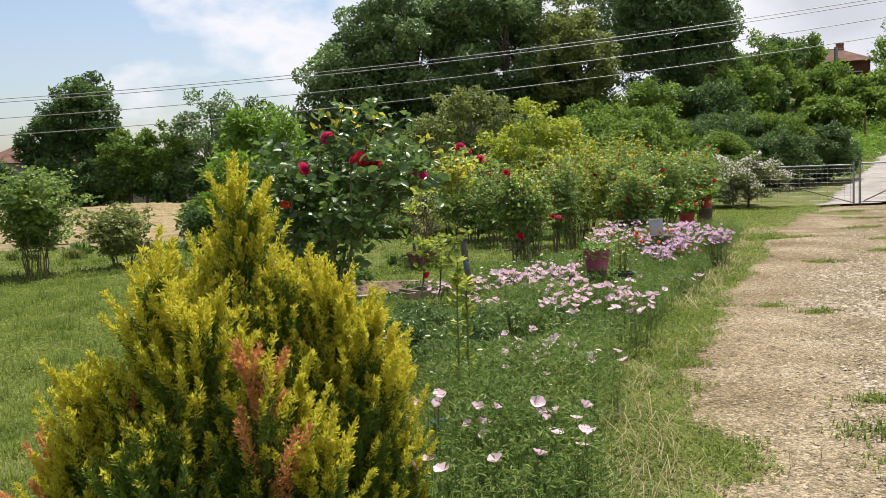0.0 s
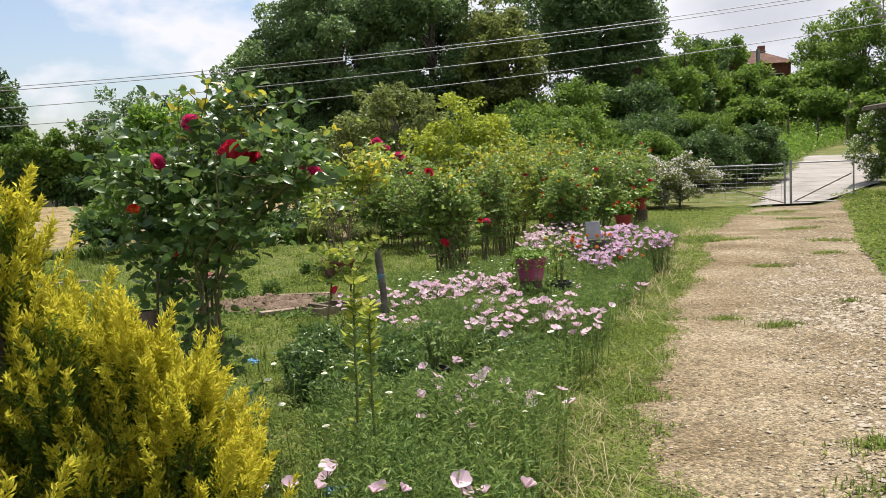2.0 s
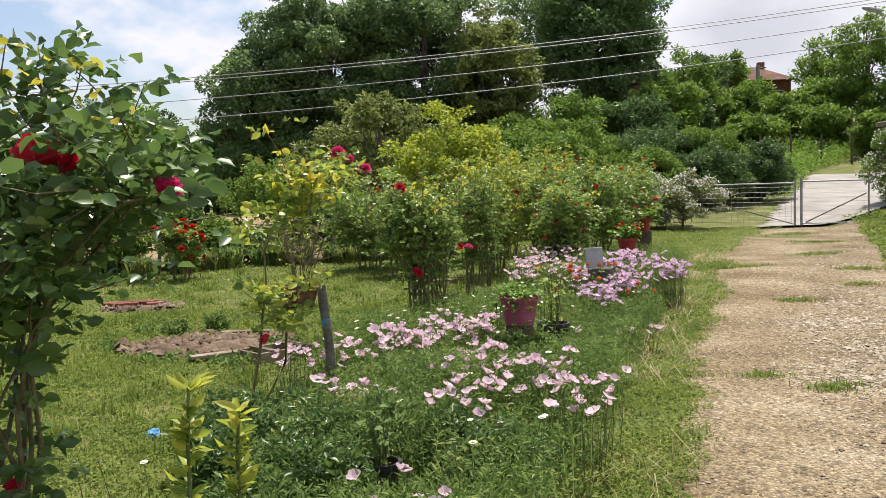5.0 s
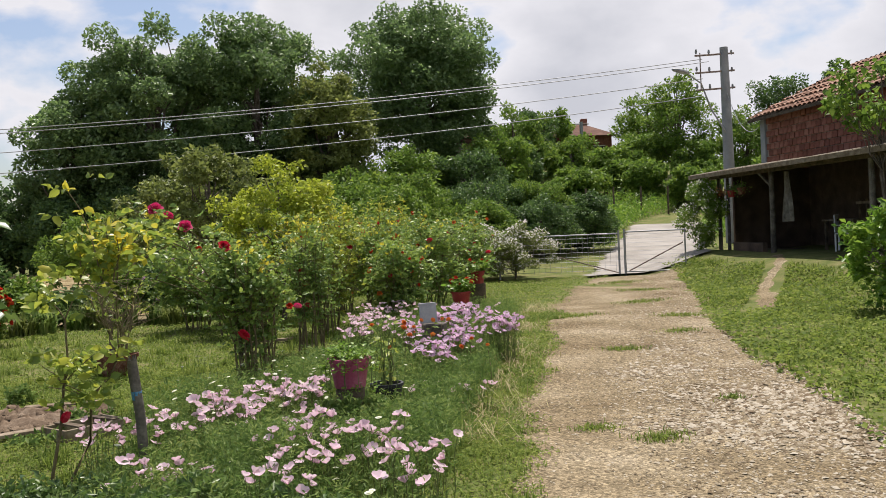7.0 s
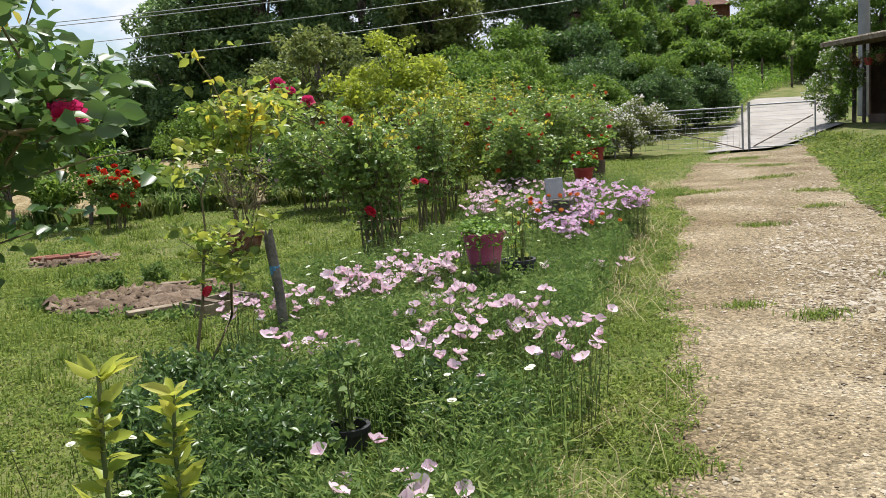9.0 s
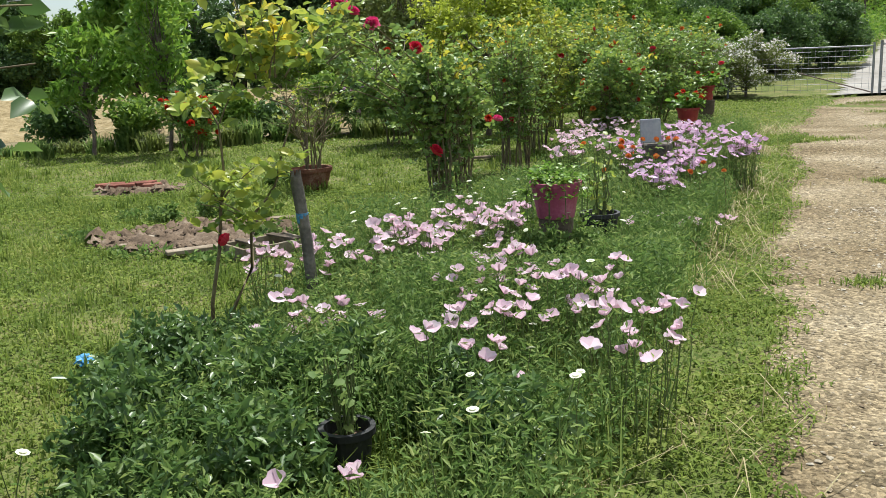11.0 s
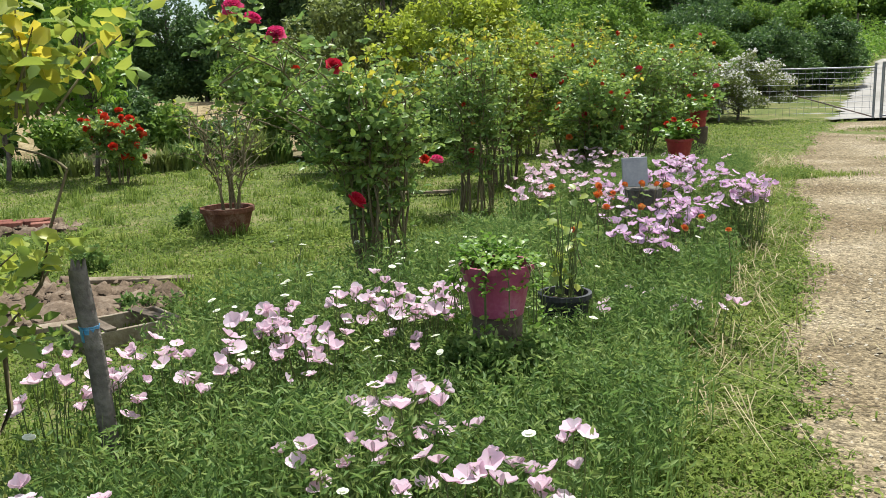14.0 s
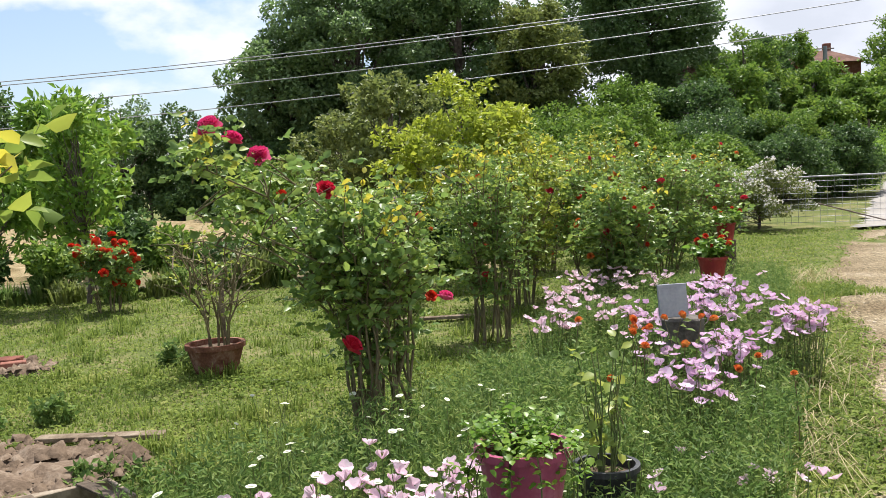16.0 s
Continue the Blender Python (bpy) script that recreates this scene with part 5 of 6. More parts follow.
v2 = foliage(np.concatenate(pos), 0.036, rng, 0.4, 0.27, 0.3, np.concatenate(al), 0.7)
tagged(arrays("bed_weeds", *join(v1, v2), M_WEED), "dense leafy green weeds filling the flower bed", "weeds", kind="stuff")

# taller leafy weed clumps
rng = np.random.default_rng(215)
for i, (bx, by, bh, br) in enumerate(((1.5, 9.0, 0.42, 0.22), (1.75, 9.05, 0.36, 0.2), (0.95, 8.4, 0.4, 0.25), (0.1, 7.2, 0.38, 0.28), (-0.05, 6.9, 0.34, 0.25), (0.35, 5.6, 0.45, 0.22), (0.75, 7.2, 0.38, 0.28), (1.05, 7.5, 0.36, 0.25), (0.25, 4.9, 0.4, 0.2), (2.3, 11.6, 0.42, 0.25), (2.9, 11.75, 0.42, 0.2), (3.15, 12.0, 0.4, 0.2), (3.7, 14.3, 0.4, 0.2), (4.15, 14.4, 0.36, 0.2), (2.2, 9.9, 0.3, 0.2), (1.95, 9.75, 0.26, 0.18), (0.5, 9.3, 0.4, 0.25), (0.9, 10.2, 0.3, 0.25), (2.0, 10.8, 0.36, 0.3))):
    tree(bx, by, bh, br, 0.02, 2200 + i, "leafy green weed clump in the flower bed", M_WEED, 1300, 0.038, 18, 0.09, 0.004, "weed_clump", "weed", "weed clumps", aspect=0.3, up=0.25, bare=True)

for i, (bx, by, bh, br) in enumerate(((1.5, 8.85, 0.36, 0.16), (1.68, 8.8, 0.34, 0.16), (1.6, 8.7, 0.3, 0.18), (1.38, 8.9, 0.34, 0.16), (1.82, 8.9, 0.3, 0.16), (1.52, 8.98, 0.44, 0.15), (1.72, 9.0, 0.42, 0.14), (1.42, 9.12, 0.4, 0.13), (1.8, 9.2, 0.4, 0.13), (2.92, 11.82, 0.42, 0.15), (3.08, 11.95, 0.4, 0.13), (2.05, 9.8, 0.24, 0.14))):
    tree(bx, by, bh, br, 0.02, 2300 + i, "dense green weed clump hiding a pot stand", M_WEED, 1800, 0.036, 16, 0.07, 0.004, "weed_clump", "weed", "weed clumps", aspect=0.5, up=0.3, bare=True)

for i, (bx, by) in enumerate(((0.0, 7.35), (0.3, 7.3), (0.92, 7.05), (-0.15, 6.95), (0.02, 6.5), (-0.3, 7.3), (1.05, 6.7), (0.22, 7.0), (-0.02, 7.7), (0.48, 7.35), (0.32, 6.55), (-0.25, 7.65))):
    tree(bx, by, 0.42, 0.24, 0.0, 2400 + i, "dark green bushy weed clump in the bed", M_ROSE_DARK, 2200, 0.045, 16, 0.11, 0.004, "weed_clump", "weed", "weed clumps", aspect=0.45, up=0.3, bare=True)

for i, (bx, by, bh, br) in enumerate(((-1.45, 12.2, 0.24, 0.14), (-1.05, 12.3, 0.26, 0.14), (-1.9, 11.3, 0.14, 0.26), (-0.3, 11.0, 0.15, 0.24), (-1.2, 10.6, 0.13, 0.3), (-0.6, 10.3, 0.16, 0.26), (-1.75, 12.4, 0.14, 0.2))):
    tree(bx, by, bh, br, 0.0, 2500 + i, "dark green weed at the edge of dug soil", M_WEED, 420, 0.05, 14, 0.05, 0.004, "weed_clump", "weed", "weed clumps", aspect=0.5, up=0.3, bare=True)

# pink evening primroses
def primrose(x, y, count, spread, seed, mauve=False, tall=0.42):
    rng = np.random.default_rng(seed)
    z0 = lz(x, y)
    e = empty("pink_flower_clump", x, y, z0, 0, "clump of mauve-pink four-petalled flowers in the bed" if mauve else "clump of pale pink four-petalled flowers among weeds", "flowers", "pink flower clumps")
    lines, heads = [], []
    for i in range(count):
        a, q = rng.uniform(0, 6.28), spread * math.sqrt(rng.random())
        hx, hy, hz = math.cos(a) * q, math.sin(a) * q, tall * rng.uniform(0.75, 1.15)
        lines.append(cane((hx * 0.6, hy * 0.6, 0), (hx, hy, hz), rng, 0.003, 0.0018, 4))
        heads.append((hx, hy, hz))
    for ln in lines:
        arrays("stem", *tubes([ln], 3), M_STEM, e)
    pos = np.concatenate([ln[1:, :3] for ln in lines for _ in range(4)]) + rng.normal(0, 0.012, (len(lines) * 12, 3))
    arrays("leaves", *foliage(pos, 0.04, rng, 0.4, 0.24, 0.3), M_WEED, e)
    for p in heads:
        flower_at((PRIMROSE_M if mauve else PRIMROSE)[rng.integers(0, 3)], "flower", p, e, rng, 0.4, rng.uniform(0.9, 1.3))


rng = np.random.default_rng(220)
k = 0
for cx, cy, sx, sy, clumps, per, mv, tall in (
        (1.25, 7.6, 0.26, 0.34, 17, 5, False, 0.38), (1.35, 7.0, 0.12, 0.18, 4, 4, False, 0.37), (0.3, 8.75, 0.22, 0.15, 7, 6, False, 0.36), (0.8, 9.2, 0.22, 0.22, 10, 7, False, 0.36),
        (1.25, 9.75, 0.14, 0.18, 5, 6, False, 0.36), (0.2, 7.75, 0.10, 0.18, 4, 3, False, 0.33), (0.35, 3.85, 0.22, 0.22, 5, 3, False, 0.35), (-0.1, 4.35, 0.16, 0.12, 3, 4, False, 0.35),
        (-0.2, 3.5, 0.06, 0.08, 2, 5, False, 0.33), (0.65, 5.45, 0.22, 0.2, 6, 2, False, 0.34), (0.6, 5.95, 0.26, 0.1, 6, 2, False, 0.33), (3.4, 12.6, 0.25, 0.42, 11, 12, True, 0.43),
        (2.75, 10.9, 0.1, 0.25, 4, 10, True, 0.40), (3.1, 11.6, 0.16, 0.28, 5, 11, True, 0.42), (3.85, 13.8, 0.16, 0.28, 5, 10, True, 0.42), (2.5, 12.6, 0.18, 0.45, 8, 7, False, 0.42),
        (2.9, 14.8, 0.26, 0.6, 8, 8, False, 0.42), (3.5, 15.4, 0.26, 0.4, 5, 7, False, 0.42), (2.6, 10.1, 0.22, 0.2, 5, 2, False, 0.2), (4.6, 15.9, 0.2, 0.4, 3, 3, False, 0.3)):
    for i in range(clumps):
        k += 1
        primrose(cx + rng.normal(0, sx), cy + rng.normal(0, sy), max(2, int(per * 1.3) + int(rng.integers(-1, 2))), 0.15, 300 + k, mv, tall)

# flat white umbels on thin stems
UMBEL = petals_mesh("umbel", [(8, 0.022, 0.0, 0.05), (5, 0.012, 0.004, 0.1)], M_CREAM, 1, 0.1, 1.0)
rng = np.random.default_rng(400)
for i in range(130):
    uy = rng.uniform(4.2, 11.5) if i < 60 else rng.uniform(8.6, 11.2)
    ux = path_left(uy) - rng.uniform(0.5, 2.2) if i < 60 else rng.uniform(0.4, 1.9)
    e = empty("umbel_flower", ux, uy, lz(ux, uy), 0, "flat creamy white umbel on a thin green stem", "flower", "white umbels")
    hh = rng.uniform(0.3, 0.5)
    arrays("stem", *tubes([cane((0, 0, 0), (rng.normal(0, 0.05), rng.normal(0, 0.05), hh), rng, 0.0025, 0.0015, 4)], 3), M_STEM, e)
    flower_at(UMBEL, "umbel", e.children[0].data.vertices[-1].co.copy(), e, rng, 0.2, rng.uniform(0.5, 0.95))

# orange-red flowers beside the board
rng = np.random.default_rng(410)
for i in range(16):
    ux, uy = rng.normal(2.75, 0.3), rng.normal(11.7, 0.45)
    e = empty("orange_flower", ux, uy, lz(ux, uy), 0, "orange blossom on a reddish stem in the flower bed", "flower", "orange flowers")
    hh = rng.uniform(0.35, 0.6)
    st = arrays("stem", *tubes([cane((0, 0, 0), (rng.normal(0, 0.06), rng.normal(0, 0.06), hh), rng, 0.004, 0.002, 4)], 4), M_CANE, e)
    top = st.data.vertices[-1].co.copy()
    arrays("leaves", *foliage(np.array([top]) * rng.uniform(0.3, 0.9, (14, 1)) + rng.normal(0, 0.02, (14, 3)), 0.06, rng, 0.4, 0.4), M_WEED, e)
    flower_at(ROSE_ORANGE, "blossom", top, e, rng, 0.5, rng.uniform(0.6, 1.0))

# young upright plants
for i, (bx, by, bh) in enumerate(((0.07, 4.85, 1.0), (0.13, 5.19, 0.86))):
    rng = np.random.default_rng(420 + i)
    e = empty("young_plant", bx, by, lz(bx, by), 0, "slim upright young plant with yellow-green leaves", "plant", "young plants")
    ln = cane((0, 0, 0), (0.02, 0, bh), rng, 0.008, 0.004, 7, 0.05)
    arrays("stem", *tubes([ln], 6), M_STEM, e, smooth=True)
    t = np.concatenate([rng.uniform(0.1, 0.9, 80), rng.uniform(0.86, 0.94, 12)])
    tip = 1 - 0.3 * rng.random(34) ** 1.6
    for nm, u, size, rise, mat in (("leaves", t, 0.052, 0.45, M_ROSE_YELLOW), ("young_leaves", tip, 0.06, 0.6, M_TIP)):
        pos = np.stack([np.interp(u, np.linspace(0, 1, 7), ln[:, j]) for j in range(3)], -1)
        a = np.arange(len(u)) * 2.4 + rng.normal(0, 0.3, len(u))
        al = np.stack([np.cos(a), np.sin(a), np.full(len(u), rise)], -1)
        arrays(nm, *foliage(pos, size, rng, 0.3, 0.36, 0.3, al, 0.9, oval=True), mat, e)

# ---------------------------------------------------------------- pots, posts, board
def pot_bm(r0, r1, h, rim=0.012, wall=0.01, seg=28):
    prof = [(r0, 0), (r1 - 0.004, h - rim * 2.2), (r1 - 0.004, h - rim * 2.0), (r1 + rim * 0.7, h - rim * 1.9), (r1 + rim * 0.7, h), (r1 - wall, h), (r1 - wall - 0.004, h - 0.05), (0.001, h - 0.05)]
    bm = bmesh.new()
    rows = [[bm.verts.new((r * math.cos(2 * math.pi * k / seg), r * math.sin(2 * math.pi * k / seg), z)) for k in range(seg)] for r, z in prof]
    for a, b in zip(rows, rows[1:]):
        for k in range(seg):
            bm.faces.new((a[k], a[(k + 1) % seg], b[(k + 1) % seg], b[k]))
    bm.faces.new(rows[0][::-1])
    return bm


def pot(name, x, y, z, r0, r1, h, mat, label, soil=True):
    e = empty(name, x, y, z, 0, label, "plant pot")
    part("pot", pot_bm(r0, r1, h), mat, e, smooth=False)
    if soil:
        bm = bmesh.new()
        bmesh.ops.create_circle(bm, cap_ends=True, radius=r1 - 0.012, segments=24, matrix=Matrix.Translation((0, 0, h - 0.045)))
        part("soil", bm, M_EARTH, e)
    return e


def stump(x, y, r, h, label, name="stump", mat=None, seed=0):
    rng = np.random.default_rng(seed)
    e = empty(name, x, y, lz(x, y) - 0.02, 0, label, "stump", "log stands")
    bm = bmesh.new()
    seg = 18
    jit = [r * (1 + rng.normal(0, 0.05)) for _ in range(seg)]
    rows = []
    for z, s in ((0, 1.12), (h * 0.3, 1.0), (h * 0.7, 0.97), (h - 0.01, 1.0), (h, 0.93)):
        rows.append([bm.verts.new((jit[k] * s * math.cos(2 * math.pi * k / seg), jit[k] * s * math.sin(2 * math.pi * k / seg), z)) for k in range(seg)])
    for a, b in zip(rows, rows[1:]):
        for k in range(seg):
            bm.faces.new((a[k], a[(k + 1) % seg], b[(k + 1) % seg], b[k]))
    bm.faces.new(rows[-1])
    part("log", bm, mat or M_DARKWOOD, e)
    return e


def pot_plant(x, y, z, r, h, seed, label, mat, n=260, leaf=0.05, flowers=0, head=None, name="pot_plant", trailing=0):
    rng = np.random.default_rng(seed)
    e = empty(name, x, y, z, 0, label, "plant")
    lines = []
    for i in range(14):
        a = rng.uniform(0, 6.28)
        lines.append(cane((math.cos(a) * r * 0.3, math.sin(a) * r * 0.3, -0.01), (math.cos(a) * r * rng.uniform(0.5, 1.1), math.sin(a) * r * rng.uniform(0.5, 1.1), h * rng.uniform(0.5, 1)), rng, 0.004, 0.002, 5))
    for i in range(trailing):
        a = rng.uniform(3.4, 6.0)
        c, s = math.cos(a), math.sin(a)
        lines.append(np.array([[c * r * 0.7, s * r * 0.7, 0.0, 0.003], [c * r * 1.0, s * r * 1.0, 0.05, 0.003], [c * r * 1.22, s * r * 1.22, -0.02, 0.0025], [c * r * 1.2, s * r * 1.2, -0.12 - 0.1 * rng.random(), 0.002]]))
    for ln in lines:
        arrays("stem", *tubes([ln], 4), M_STEM, e)
    t = np.concatenate([ln[1:, :3] for ln in lines])
    arrays("leaves", *foliage(t[rng.integers(0, len(t), n)] + rng.normal(0, 0.02, (n, 3)), leaf, rng, 0.6, 0.85, 0.15, oval=True), mat, e)
    for i in range(flowers):
        ln = lines[rng.integers(0, 14)]
        flower_at(head, "flower_head", ln[-1, :3] + np.array([0, 0, 0.04]), e, rng, 0.5, rng.uniform(0.8, 1.2))


stump(1.6, 9.2, 0.10, 0.42, "dark wooden block under the magenta pot", seed=1)
pot("magenta_pot", 1.6, 9.2, 0.40, 0.105, 0.142, 0.205, M_MAGENTA, "faded magenta plastic flowerpot on a dark log")
pot_plant(1.6, 9.2, 0.565, 0.15, 0.11, 1, "fine yellow-green plant trailing over the magenta pot", M_WALNUT, 1100, 0.024, trailing=9)
pot("black_pot", 2.02, 10.0, lz(2.02, 10.0), 0.09, 0.125, 0.28, M_BLACKPOT, "black plastic pot standing in the weeds")
pot_plant(2.02, 10.0, 0.24, 0.1, 0.5, 2, "leggy plant with dry brown leaves in a black pot", M_ROSE_YELLOW, 60, 0.05)
pot("black_pot", 0.54, 6.86, lz(0.54, 6.86), 0.065, 0.085, 0.18, M_BLACKPOT, "black plastic pot of dark soil hidden in weeds")
pot_plant(0.54, 6.86, 0.13, 0.06, 0.35, 3, "sparse leafy stems growing from a black pot", M_WEED, 70, 0.034)
stump(4.0, 14.53, 0.12, 0.42, "dark log stand under the red pot", seed=2)
pot("red_pot", 4.0, 14.53, 0.40, 0.09, 0.13, 0.22, M_REDPOT, "red plastic flowerpot on a log stand")
pot_plant(4.0, 14.53, 0.58, 0.17, 0.2, 4, "geranium with scarlet flowers in a red pot", M_WALNUT, 320, 0.06, 9, ROSE_SCAR)
stump(5.25, 17.7, 0.12, 0.52, "dark log stand under the farther red pot", seed=3)
pot("red_pot", 5.25, 17.7, 0.50, 0.09, 0.12, 0.22, M_REDPOT, "red plastic flowerpot on a taller log stand")
pot_plant(5.25, 17.7, 0.68, 0.17, 0.2, 5, "geranium with scarlet flowers in a red pot", M_WALNUT, 260, 0.06, 6, ROSE_SCAR)
stump(2.98, 12.12, 0.13, 0.5, "grey sawn log carrying a small board", mat=M_GREYWOOD, seed=4)
bd = empty("grey_board", 2.91, 12.05, 0.485, 8, "small grey painted board leaning upright on a log", "board")
bm = boxes([(0, 0, 0.115, 0.19, 0.02, 0.21)], 0.004)
bmesh.ops.rotate(bm, cent=(0, 0, 0), matrix=Matrix.Rotation(radians(-8), 3, 'X'), verts=bm.verts)
part("panel", bm, M_BOARD, bd)
part("back_strip", boxes([(0, 0.03, 0.06, 0.03, 0.02, 0.1)], 0.003), M_GREYWOOD, bd)

pl = empty("terracotta_planter", -0.28, 13.6, lz(-0.28, 13.6), 0, "worn terracotta bowl planter on the lawn", "planter")
part("bowl", pot_bm(0.16, 0.22, 0.24, 0.02, 0.02), M_TERRA, pl)
bm = bmesh.new()
bmesh.ops.create_circle(bm, cap_ends=True, radius=0.18, segments=24, matrix=Matrix.Translation((0, 0, 0.20)))
part("soil", bm, M_EARTH, pl)
tree(-0.6, 13.95, 0.3, 0.25, 0.0, 500, "low dark weeds round the planter's foot", M_WEED, 900, 0.05, 9, 0.1, 0.006, "weed_cushion", "weed")

wp = empty("wooden_post", 0.26, 8.5, -0.02, 0, "weathered grey wooden stake with a split top", "post")
ln = np.array([[0.02, 0, 0, 0.032], [0.005, 0.005, 0.25, 0.030], [-0.005, 0, 0.5, 0.029], [-0.03, 0, 0.74, 0.031], [-0.035, 0.0, 0.81, 0.027]])
arrays("stake", *tubes([ln], 9), M_GREYWOOD, wp)
for dx, dy in ((0.012, 0.01), (-0.014, 0.0), (0.004, -0.014)):
    arrays("splinter", *tubes([np.array([[-0.035 + dx, dy, 0.77, 0.016], [-0.03 + dx * 1.3, dy, 0.84, 0.004]])], 5), M_GREYWOOD, wp)
part("tie", pot_bm(0.0315, 0.0318, 0.009, 0.001, 0.001, 14), M_BLUE, wp, "scrap of blue twine").location = (-0.018, 0, 0.62)

sp = empty("wooden_post", -0.95, 5.75, -0.02, 0, "short dark wooden post beside the tall rose", "post")
arrays("stake", *tubes([np.array([[0, 0, 0, 0.05], [0, 0, 0.4, 0.048], [-0.01, 0, 0.82, 0.05], [-0.01, 0, 0.825, 0.03]])], 10), M_DARKWOOD, sp)
tp = empty("wooden_post", -0.42, 14.6, -0.02, 0, "thin dark stake beside the planter", "post")
arrays("stake", *tubes([np.array([[0, 0, 0, 0.025], [0, 0, 0.4, 0.022], [0.01, 0, 0.72, 0.02]])], 8), M_DARKWOOD, tp)
fp = empty("wooden_post", -5.2, 16.0, -0.02, 0, "short dark fence stub at the lawn's edge", "post")
arrays("stake", *tubes([np.array([[0, 0, 0, 0.06], [0, 0, 0.3, 0.055], [0.01, 0, 0.42, 0.05]])], 8), M_DARKWOOD, fp)

# planks and crate by the dug patch
cr = empty("wooden_crate", -0.28, 10.45, 0.0, 38, "old low wooden crate frame beside dug soil", "crate")
for i, (cx, cy, sx, sy) in enumerate(((0, -0.16, 0.5, 0.02), (0, 0.16, 0.5, 0.02), (-0.25, 0, 0.02, 0.34), (0.25, 0, 0.02, 0.34))):
    part("board", boxes([(cx, cy, 0.05, sx, sy, 0.10)], 0.003), M_PLANK, cr)
for i in range(2):
    part("slat", boxes([(-0.12 + i * 0.27, 0, 0.107, 0.06, 0.34, 0.012, 6 * i)], 0.002), M_DARKWOOD, cr)
for i, (bx, by, a, L) in enumerate(((-0.62, 10.62, 24, 0.8), (-0.55, 11.72, -4, 0.75), (-1.35, 11.0, 70, 0.4), (1.56, 15.6, 4, 0.9), (-4.2, 14.2, 5, 0.8))):
    p = empty("plank", bx, by, lz(bx, by) + 0.03, a, "loose weathered plank lying on the grass", "plank", "loose planks")
    part("board", boxes([(0, 0, 0.012, L, 0.10, 0.028)], 0.003), M_PLANK, p)
rng = np.random.default_rng(77)
for i in range(9):
    bx, by = rng.normal(-2.2, 0.28), rng.normal(14.2, 0.14)
    p = empty("loose_brick", bx, by, lz(bx, by) + 0.03, rng.uniform(0, 90), "broken red brick lying on a soil heap", "brick", "loose bricks")
    part("brick", boxes([(0, 0, 0.03, 0.2, 0.1, 0.06)], 0.006), M_BRICK, p)
bl = empty("blue_bag", -0.04, 5.15, lz(0, 5.2) + 0.0, 20, "crumpled light blue plastic scrap in the grass", "litter")
rng = np.random.default_rng(3)
bm = bmesh.new()
bmesh.ops.create_icosphere(bm, subdivisions=3, radius=0.05)
for v in bm.verts:
    v.co = Vector((v.co.x * 1.2, v.co.y * 0.8, v.co.z * 0.45)) * (1 + 0.5 * noise.noise(v.co * 40)) + Vector((0, 0, 0.03))
part("plastic", bm, M_BLUE, bl)
copy_thing(bl, pose(-0.78, 8.2, lz(-0.78, 8.2), 0, 0, 110))

# ---------------------------------------------------------------- gate and fence
GATE = empty("metal_gate", 11.57, 24.72, lz(11.57, 24.72) - 0.0, -25.0, "galvanised farm gate leaf with wire mesh and brace", "gate")


def rod(a, b, r, sides=6):
    return tubes([np.array([[*a, r], [*b, r]])], sides)


def leaf_gate(e, L, h, mirrored=False):
    for nm, a, b, r in (("post", (0, 0, -0.1), (0, 0, h + 0.05), 0.035), ("end_post", (L, 0, 0.03), (L, 0, h), 0.022), ("top_rail", (0, 0, h - 0.03), (L, 0, h - 0.03), 0.022), ("bottom_rail", (0, 0, 0.1), (L, 0, 0.1), 0.018), ("brace", (0.1, 0, 0.12), (L - 0.05, 0, h * 0.7), 0.018)):
        arrays(nm, *rod(a, b, r), M_RUSTY if nm == "brace" else M_GALV, e)
    for i in range(9):
        arrays("wire", *rod((0, 0, 0.2 + i * (h - 0.3) / 8), (L, 0, 0.2 + i * (h - 0.3) / 8), 0.004, 4), M_GALV, e)


leaf_gate(GATE, 1.55, 1.18)
FENCE = empty("mesh_fence", 11.45, 24.78, lz(11.4, 24.8), 155.0, "galvanised wire mesh fence panel with a rail", "fence")
for nm, a, b, r in (("post", (0.02, 0, -0.1), (0.02, 0, 1.2), 0.03), ("post", (3.2, 0, -0.1), (3.2, 0, 1.2), 0.03), ("rail", (0, 0, 1.12), (3.2, 0, 1.12), 0.02), ("brace", (0.05, 0, 0.08), (1.6, 0, 0.55), 0.016)):
    arrays(nm, *rod(a, b, r), M_RUSTY if nm == "brace" else M_GALV, FENCE)
for i in range(8):
    arrays("wire", *rod((0, 0, 0.15 + i * 0.125), (3.2, 0, 0.15 + i * 0.125), 0.004, 4), M_GALV, FENCE)
for i in range(22):
    arrays("wire", *rod((0.1 + i * 0.145, 0, 0.1), (0.1 + i * 0.145, 0, 1.1), 0.003, 4), M_GALV, FENCE)
for i in range(9):
    px2, py2 = 20.0 + i * 1.5, 45.5 - i * 0.1
    f = empty("fence_post", px2, py2, lz(px2, py2) - 0.1, 0, "thin dark stake in the slope's weeds", "post", "slope fence posts")
    arrays("stake", *rod((0, 0, 0), (0, 0, 1.6), 0.05), M_DARKWOOD, f)

